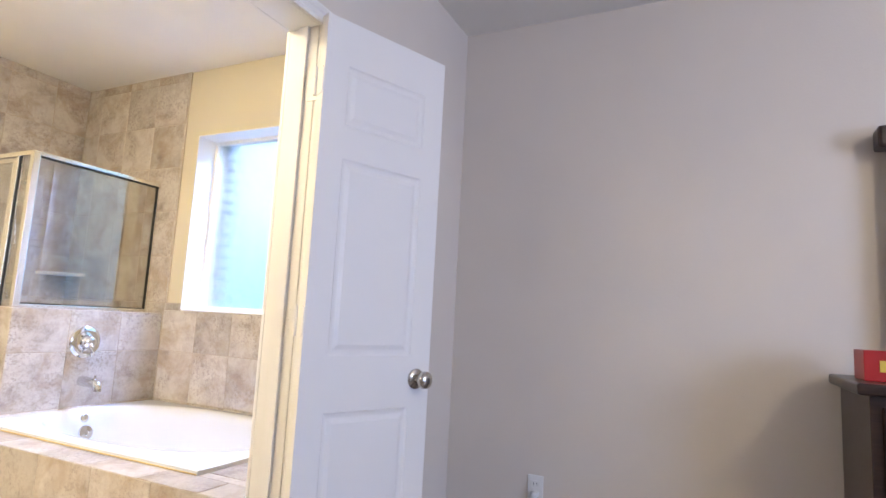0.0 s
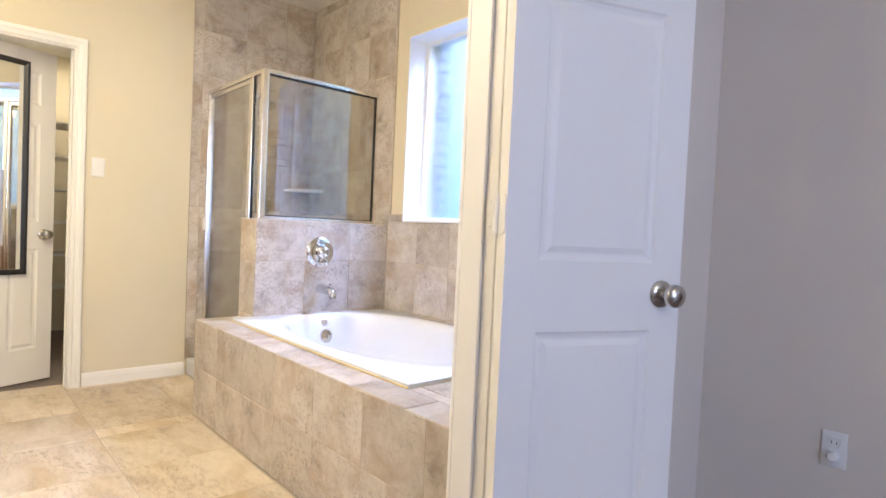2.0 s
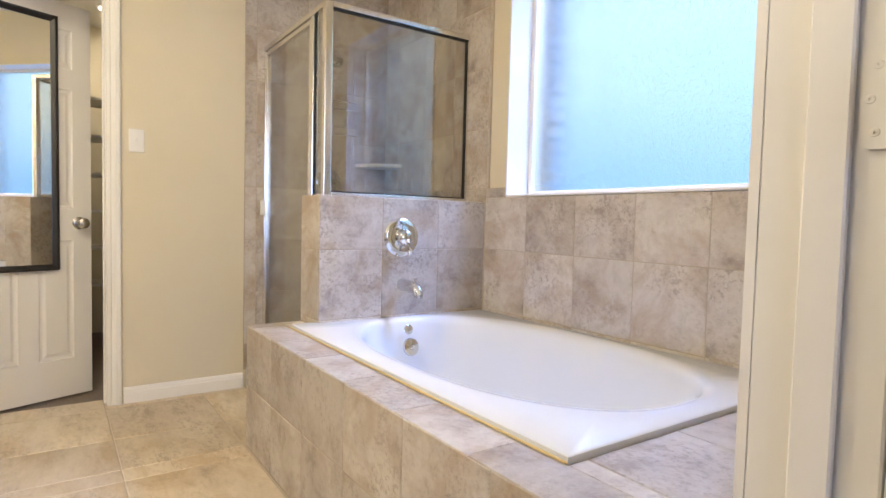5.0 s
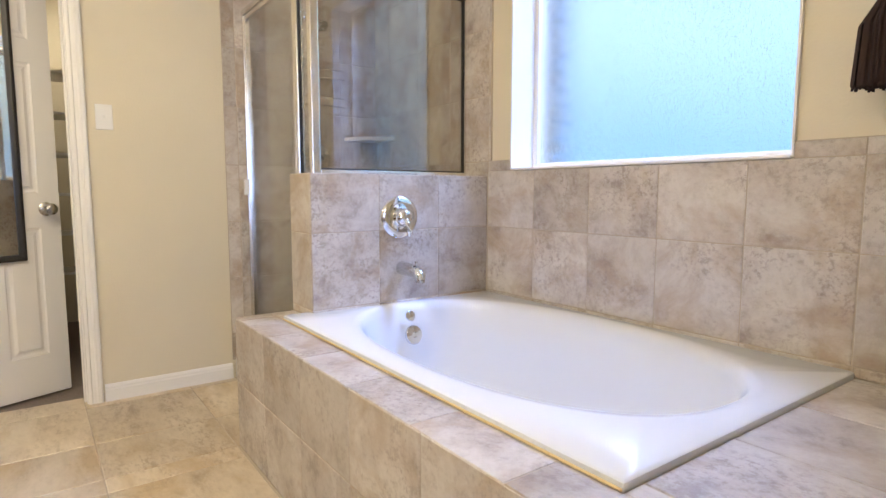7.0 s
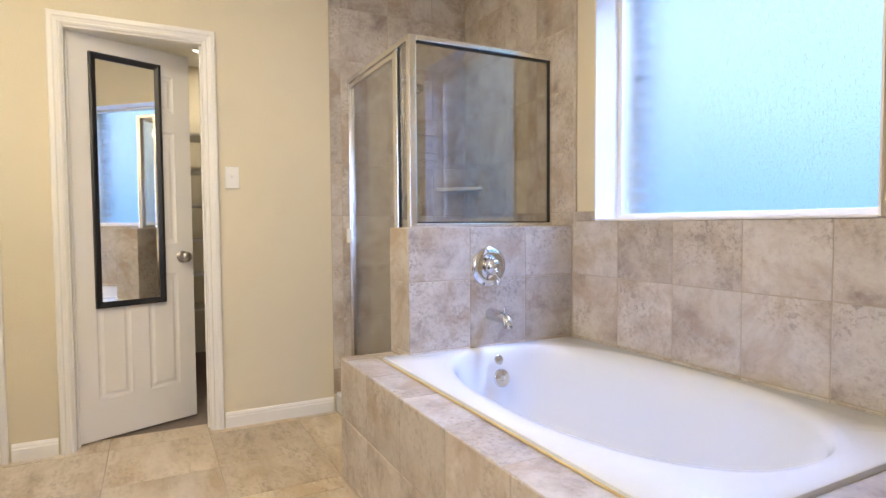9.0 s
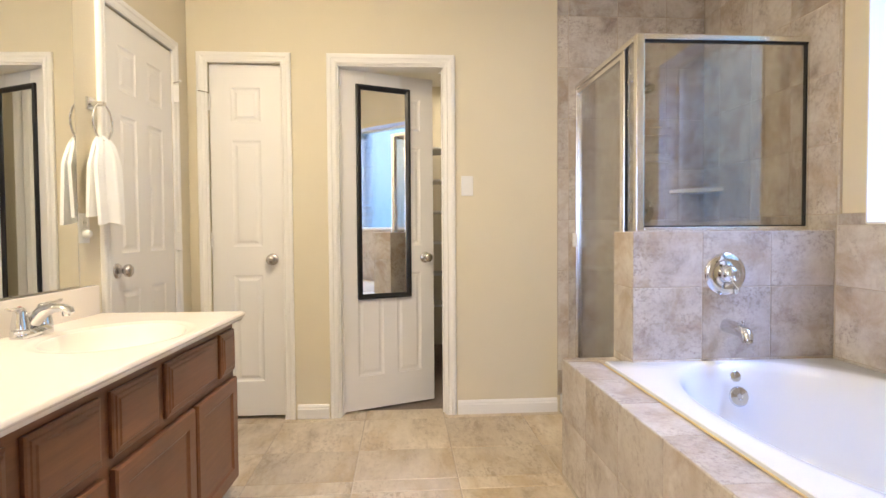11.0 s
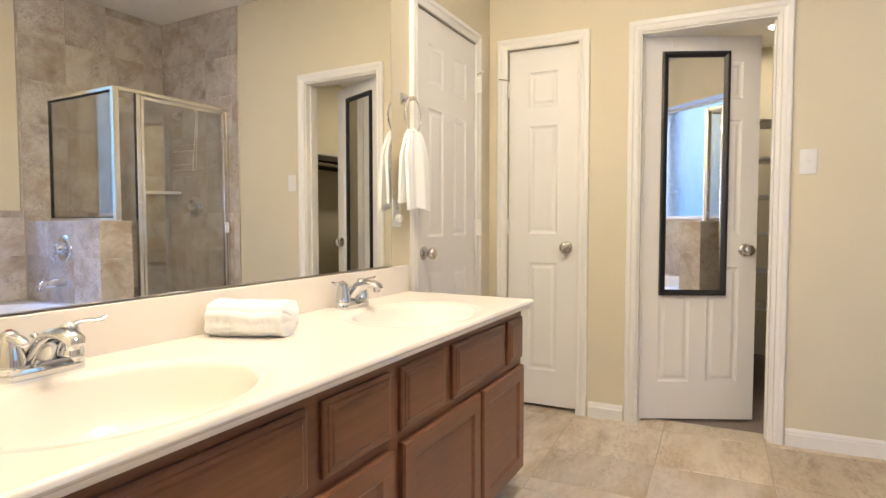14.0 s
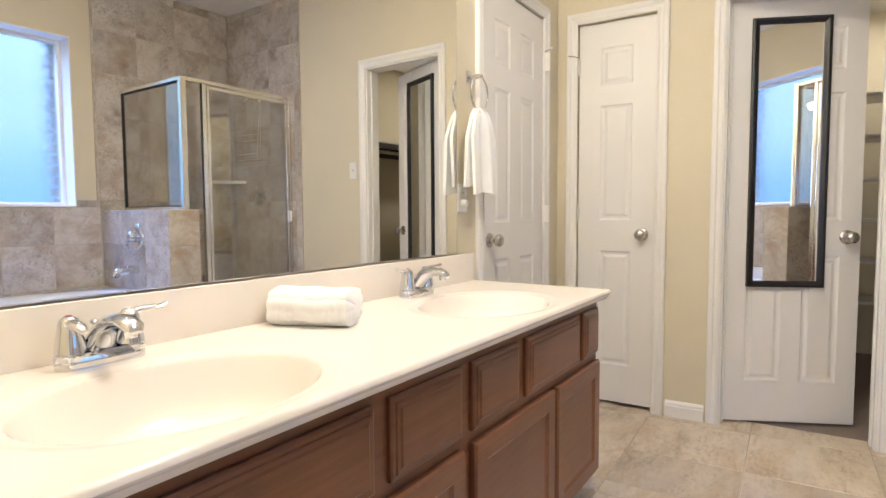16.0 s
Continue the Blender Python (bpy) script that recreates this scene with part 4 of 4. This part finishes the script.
def hanging_towel():
    bm = bmesh.new()
    nu, nv = 40, 44
    grid = []
    for i in range(nu + 1):
        u = i / nu
        col = []
        for j in range(nv + 1):
            v = j / nv
            arc = v * 2 - 1
            side = -1 if arc < 0 else 1
            drop = abs(arc) ** 1.0 * (0.330 if side > 0 else 0.300)
            wide = 0.052 + 0.040 * min(1, drop / 0.10)
            x = RC[0] + (u - 0.5) * 2 * wide
            fold = math.sin(u * 8.5 + 0.4) * 0.011 + math.sin(u * 17 + 1.0 + v * 2) * 0.004
            y = RC[1] + side * (0.008 + 0.006 * min(1, drop / 0.03) + 0.010 * drop / 0.28) * (1 if drop > 0.002 else 0) + fold * min(1, 0.4 + drop / 0.1)
            z = RC[2] - 0.068 - drop + 0.006 * math.cos(u * 6.2 - 3.1) + 0.010 * (1 - min(1, drop / 0.02)) + 0.003 * noise.noise((u * 5, v * 7, 2))
            col.append(bm.verts.new((x, max(y, YS + 0.012), z)))
        grid.append(col)
    for i in range(nu):
        for j in range(nv):
            bm.faces.new((grid[i][j], grid[i + 1][j], grid[i + 1][j + 1], grid[i][j + 1]))
    bmesh.ops.recalc_face_normals(bm, faces=bm.faces)
    bmesh.ops.solidify(bm, geom=bm.faces[:], thickness=0.013)
    return bm


hand_towel = tagged(part("hand_towel", hanging_towel(), TERRY, None, "", True), "white terry hand towel hanging folded through a ring", "towel")
skew(hand_towel)
skew(ring)


def rolled_towel():
    """A towel folded and rolled into a soft bolster, with the edges of its layers showing as creases."""
    bm = bmesh.new()
    n, m, L = 72, 60, 0.205
    rows = []
    for j in range(m + 1):
        w = j / m * 2 - 1
        end = max(0.0, 1 - abs(w) ** 7) ** 0.42
        row = []
        for i in range(n):
            a = 2 * math.pi * i / n
            c, s = math.cos(a), math.sin(a)
            p = 2 / 2.7
            y = 0.060 * math.copysign(abs(c) ** p, c)
            z = 0.043 * math.copysign(abs(s) ** p, s)
            layer = abs(math.sin(z * 105 + 0.5 + 1.1 * noise.noise((w * 2.2, 0, 3)))) ** 0.35
            k = (0.92 + 0.09 * layer + 0.07 * noise.noise((w * 2.6, y * 22, z * 22)) + 0.02 * noise.noise((w * 14, y * 60, z * 60))) * (0.35 + 0.65 * end if abs(w) > 0.9 else 1.0)
            k *= 1 - 0.05 * max(0, w) * (c < 0)
            row.append(bm.verts.new((w * L / 2 * (0.965 + 0.05 * layer), y * k, 0.041 + max(z * k, -0.041))))
        rows.append(row)
    for A, B in zip(rows, rows[1:]):
        for i in range(n):
            bm.faces.new((A[i], A[(i + 1) % n], B[(i + 1) % n], B[i]))
    bm.faces.new(rows[0])
    bm.faces.new(rows[-1])
    return bm


roll = tagged(part("rolled_towel", rolled_towel(), TERRY, None, "", True), "rolled white terry towel lying on the vanity top", "towel")
roll.matrix_basis = SKEW @ pose(-1.955, -0.05, VT, 0, 0, 112) @ Matrix.Diagonal((1.10, 1.10, 1.10, 1.0))


# ---- wall fittings ----
def wall_plate(name, label, category, m, kind):
    root = thing(name, label, category)
    part("cover_plate", boxes(((-0.035, -0.006, -0.058), (0.035, 0.0, 0.058), 0.0035, 3)), PLASTIC, root, "", True)
    if kind == "switch":
        part("toggle_frame", boxes(((-0.0065, -0.0075, -0.013), (0.0065, -0.006, 0.013))), PLASTIC, root)
        part("toggle", boxes(((-0.0045, -0.018, -0.002), (0.0045, -0.006, 0.010), 0.002)), PLASTIC, root)
    else:
        for z in (0.021, -0.021):
            part("socket", boxes(((-0.017, -0.0075, z - 0.014), (0.017, -0.006, z + 0.014), 0.003)), PLASTIC, root)
            # thin dark blocks, the shade inside the slots is put into their colour
            part("slot", boxes(((-0.008, -0.0078, z - 0.004), (-0.006, -0.0072, z + 0.006)), ((0.006, -0.0078, z - 0.004), (0.008, -0.0072, z + 0.006))), DARK, root)
        if kind == "plug":
            part("plug", lathe([(0.016, 0), (0.017, 0.012), (0.012, 0.022), (0.004, 0.024)], pose(0, -0.0075, -0.021, 90), 20), PLASTIC, root, "white safety plug", True)
    for z in (0.030, -0.030) if kind == "switch" else (0.0,):
        part("screw", lathe([(0.003, 0), (0.003, 0.001)], pose(0, -0.006, z, 90), 10), PLASTIC, root)
    root.matrix_basis = m


wall_plate("light_switch", "white toggle light switch on the cream wall", "light switch", pose(XW, 1.419, 1.344, 0, 0, 90), "switch")
wall_plate("wall_outlet", "white outlet with a plug on the bedroom wall", "outlet", pose(-0.404, YN, 0.412), "plug")
wall_plate("wall_outlet", "white outlet with a plug beside the wall mirror", "outlet", SKEW @ pose(-2.906, YS, 1.102, 0, 0, 180), "plug")

# ---- door mirror ----
dm = thing("door_mirror", "tall narrow mirror in a black frame hung on the door", "mirror")
MW, MZ0, MZ1, fw = 0.345, 0.665, 1.935, 0.030


def frame_bar(a, b, up):
    """A moulded bar of the picture frame from a to b, mitred; up points inwards."""
    bm = bmesh.new()
    a, b, up = Vector(a), Vector(b), Vector(up)
    d = (b - a).normalized()
    A, B = [], []
    for i, t in ((0, 0), (0, 0.016), (0.006, 0.020), (0.014, 0.019), (0.022, 0.014), (0.030, 0.010), (0.030, 0)):
        A.append(bm.verts.new(a + up * i + d * i + Vector((0, -t, 0))))
        B.append(bm.verts.new(b + up * i - d * i + Vector((0, -t, 0))))
    for i in range(len(A)):
        j = (i + 1) % len(A)
        bm.faces.new((A[i], A[j], B[j], B[i]))
    bm.faces.new(A)
    bm.faces.new(B)
    return bm


for a, b, up in (((0, 0, MZ0), (0, 0, MZ1), (1, 0, 0)), ((MW, 0, MZ0), (MW, 0, MZ1), (-1, 0, 0)), ((0, 0, MZ0), (MW, 0, MZ0), (0, 0, 1)), ((0, 0, MZ1), (MW, 0, MZ1), (0, 0, -1))):
    part("frame_bar", frame_bar(a, b, up), BLACKFRAME, dm)
part("mirror_glass", boxes(((fw - 0.002, -0.006, MZ0 + fw - 0.002), (MW - fw + 0.002, -0.002, MZ1 - fw + 0.002))), MIRROR, dm, "mirror glass")
for hx in (0.05, MW - 0.062):
    part("hanger_strap", boxes(((hx, -0.004, MZ1 - 0.002), (hx + 0.012, -0.002, 2.018)), ((hx, -0.004, 2.018), (hx + 0.012, 0.036, 2.0195))), PLASTIC, dm, "white over-door hanger strap")
dm.matrix_basis = closet_door.matrix_basis @ pose(0.085, -0.001, 0)

# ---- closet ----
shelving = thing("closet_shelving", "white wooden shelves inside the closet", "shelves", base=(-5.4, 1.6, 0))
for k in range(6):
    z = 0.46 + 0.257 * k
    part("shelf", boxes(((-5.60, 0.95, z), (-5.25, 1.72, z + 0.018), 0.001, 1)), WHITE, shelving)
for y in (0.93, 1.72):
    part("upright", boxes(((-5.60, y, 0), (-5.27, y + 0.018, 1.78))), WHITE, shelving)
rod = thing("closet_rod", "shelf with a hanging rod in the closet", "closet rod", base=(-5.0, 2.0, 1.65))
part("shelf", boxes(((-6.0, 1.88, 1.66), (-4.2, 2.2, 1.678))), WHITE, rod)
part("rod", tube([(-6.0, 1.96, 1.59), (-4.2, 1.96, 1.59)], 0.016, 14), NICKEL, rod, "", True)
part("cleat", boxes(((-6.0, 2.18, 1.57), (-4.2, 2.2, 1.66))), DARKWOOD, rod, "dark cleat under the shelf")
part("bracket", boxes(((-4.23, 1.90, 1.56), (-4.21, 2.2, 1.66))), WHITE, rod)
dl = thing("recessed_light", "round lit recessed light in the closet ceiling", "ceiling lamp", base=(-5.45, 1.42, 2.44))
part("lens", lathe([(0.075, 0), (0.07, 0.012)], pose(-5.45, 1.42, 2.425), 28), LAMPGLASS, dl)
part("trim_ring", lathe([(0.098, 0), (0.096, 0.006), (0.078, 0.006), (0.078, 0.0)], pose(-5.45, 1.42, 2.434), 28), WHITE, dl)

# ---- bedroom ----
dresser = thing("dresser", "dark espresso wooden dresser against the bedroom wall", "dresser", base=(1.35, 2.6, 0))
part("body", boxes(((0.715, 2.395, 0.06), (1.95, YN - 0.02, 0.965), 0.004)), DARKWOOD, dresser)
part("top", boxes(((0.68, 2.36, 0.965), (1.985, YN - 0.016, 1.0), 0.010, 3)), DARKWOOD, dresser)
part("plinth", boxes(((0.705, 2.385, 0.0), (1.96, YN - 0.02, 0.06), 0.004)), DARKWOOD, dresser)
for z in (0.10, 0.40, 0.68):
    for x0 in (0.745, 1.365):
        dr = part("drawer", boxes(((x0, 2.378, z), (x0 + 0.575, 2.396, z + 0.255), 0.006)), DARKWOOD, dresser)
        part("drawer_knob", lathe([(0.008, 0), (0.008, 0.012), (0.016, 0.018), (0.010, 0.026)], pose(x0 + 0.2875, 2.378, z + 0.13, 90), 16), NICKEL, dr, "", True)
hutch = thing("dresser_mirror", "dark framed mirror standing behind the dresser top", "mirror", base=(1.4, 2.78, 1.0))
for x in (0.885, 1.80):
    part("post", boxes(((x, 2.76, 1.001), (x + 0.07, 2.82, 1.815), 0.006)), DARKWOOD, hutch)
part("crest", boxes(((0.842, 2.74, 1.815), (1.89, 2.83, 1.895), 0.012)), DARKWOOD, hutch)
part("rail", boxes(((0.955, 2.77, 1.02), (1.80, 2.81, 1.09), 0.006)), DARKWOOD, hutch)
part("mirror_glass", boxes(((0.955, 2.788, 1.09), (1.80, 2.794, 1.815))), MIRROR, hutch)
carton = thing("snack_box", "small red printed carton on the dresser top", "box", base=(0.89, 2.53, 1.0))
part("carton", boxes(((0.725, 2.50, 1.0005), (0.915, 2.64, 1.095), 0.002)), RED, carton)
part("print", boxes(((0.765, 2.4985, 1.03), (0.845, 2.4997, 1.065))), YELLOW, carton, "yellow printed patch")


# ---- tiles, last ----
TILE_MESH = {}


def tile_mesh(w, h, mat, t=0.008, ch=0.0022):
    key = (round(w, 3), round(h, 3), mat.name)
    if key not in TILE_MESH:
        bm = bmesh.new()
        lo = [bm.verts.new((x, y, 0)) for x, y in ((0, 0), (w, 0), (w, h), (0, h))]
        md = [bm.verts.new((x, y, t - ch)) for x, y in ((0, 0), (w, 0), (w, h), (0, h))]
        hi = [bm.verts.new((x, y, t)) for x, y in ((ch, ch), (w - ch, ch), (w - ch, h - ch), (ch, h - ch))]
        for A, B in ((lo, md), (md, hi)):
            for k in range(4):
                bm.faces.new((A[k], A[(k + 1) % 4], B[(k + 1) % 4], B[k]))
        bm.faces.new(hi)
        bmesh.ops.recalc_face_normals(bm, faces=bm.faces)
        me = bpy.data.meshes.new("tile")
        bm.to_mesh(me)
        bm.free()
        me.materials.append(mat)
        TILE_MESH[key] = me
    return TILE_MESH[key]


def tiles(parent, origin, u, v, urange, vrange, pu, pv, ou, ov, mat=None, gap=0.0028):
    """Tiles cut to a rectangle on the plane through origin along u and v; joints at ou + k pu and ov + k pv."""
    mat = mat or TILE
    origin, u, v = Vector(origin), Vector(u), Vector(v)
    n = u.cross(v)
    rot = Matrix((u, v, n)).transposed().to_4x4()
    i = math.floor((urange[0] - ou) / pu)
    while ou + i * pu < urange[1] - 1e-6:
        a0, a1 = max(urange[0], ou + i * pu), min(urange[1], ou + (i + 1) * pu)
        j = math.floor((vrange[0] - ov) / pv)
        while ov + j * pv < vrange[1] - 1e-6:
            b0, b1 = max(vrange[0], ov + j * pv), min(vrange[1], ov + (j + 1) * pv)
            if a1 - a0 > 0.015 and b1 - b0 > 0.015:
                ob = new("tile", tile_mesh(a1 - a0 - gap, b1 - b0 - gap, mat))
                ob.parent = parent
                ob.matrix_basis = Matrix.Translation(origin + u * (a0 + gap / 2) + v * (b0 + gap / 2) + n * random.uniform(-0.0005, 0.0005)) @ rot
            j += 1
        i += 1


P = 0.295
TE = -2.853
north_tiles = structure("wall_tiling_north", boxes(((XW + 0.004, YN + 0.0025, 0), (TE, YN + 0.012, ZC)), ((TE, YN + 0.0025, 0.4), (WX0 - 0.001, YN + 0.012, 1.143)), ((WX0, YN + 0.0025, 0.4), (WX1, YN + 0.012, WZ0 - 0.006)), ((WX1 + 0.001, YN + 0.0025, 0.4), (XE, YN + 0.012, 1.143))), GROUT, "stone-look wall tiles round bath and shower", "tiles")
X, Z = (1, 0, 0), (0, 0, 1)
ox, oz = -1.984, 0.843
f = (0, YN + 0.0085, 0)
tiles(north_tiles, f, X, Z, (XW + 0.012, KX1), (0.03, 1.073), P, 0.298, ox, oz)
tiles(north_tiles, f, X, Z, (XW + 0.012, TE), (1.073, ZC), P, 0.298, ox, oz)
tiles(north_tiles, f, X, Z, (KX1, XE), (DKZ, WZ0 - 0.004), P, 0.298, ox, oz)
tiles(north_tiles, f, X, Z, (TE, WX0), (WZ0 - 0.004, 1.145), P, 0.298, ox, oz, gap=0.0008)
tiles(north_tiles, f, X, Z, (WX1, XE), (WZ0 - 0.004, 1.145), P, 0.298, ox, oz, gap=0.0008)
west_tiles = structure("wall_tiling_west", boxes(((XW, 1.955, 0.10), (XW + 0.0085, YN, ZC))), GROUT, "stone-look shower wall tiles", "tiles")
tiles(west_tiles, (XW + 0.0025, 0, 0), (0, 1, 0), Z, (1.955, YN), (0.113, ZC), P, 0.298, 2.020, oz)
tiles(kneewall, (KX1 - 0.008, 0, 0), (0, 1, 0), Z, (KY0, YN), (DKZ, KZ), P, 0.298, 1.977, oz)
tiles(kneewall, (0, KY0 + 0.008, 0), X, Z, (KX0, KX1), (DKZ, KZ), 0.3, 0.298, KX0 - 0.05, oz)
tiles(kneewall, (KX0 + 0.008, 0, 0), (0, -1, 0), Z, (-YN, -KY0), (0.04, KZ), P, 0.298, -1.977, oz)
tiles(kneewall, (0, 0, KZ - 0.008), X, (0, 1, 0), (KX0, KX1), (KY0, YN), 0.3, P, KX0, 2.016)
deck = bpy.data.objects["floor_bath_deck"]
tiles(deck, (0, DKY0 + 0.008, 0), X, Z, (DKX0, XE), (0.0, DKZ), 0.324, 0.262, -1.770, 0.265)
tiles(deck, (DKX0 + 0.008, 0, 0), (0, -1, 0), Z, (-KY0, -DKY0), (0.0, DKZ), 0.33, 0.262, -DKY0, 0.265)
tiles(deck, (0, 0, DKZ - 0.008), X, (0, 1, 0), (DKX0, XE), (DKY0, 1.877), P, 0.30, -2.70, DKY0)
tiles(deck, (0, 0, DKZ - 0.008), X, (0, 1, 0), (-1.384, XE), (1.877, YN), 0.40, P, -1.384, 1.93)
tiles(deck, (0, 0, DKZ - 0.008), X, (0, 1, 0), (DKX0, KX1), (1.877, KY0), P, 0.30, DKX0, 1.877)
floor = bpy.data.objects["floor_bathroom"]
tiles(floor, (0, 0, -0.008), X, (0, 1, 0), (XW - 0.12, DKX0), (YD - 0.02, 1.965), 0.457, 0.457, -3.415, 0.360, FLOORTILE, 0.004)
tiles(floor, (0, 0, -0.008), X, (0, 1, 0), (DKX0, -0.90), (0.25, DKY0), 0.457, 0.457, -3.415, 0.360, FLOORTILE, 0.004)
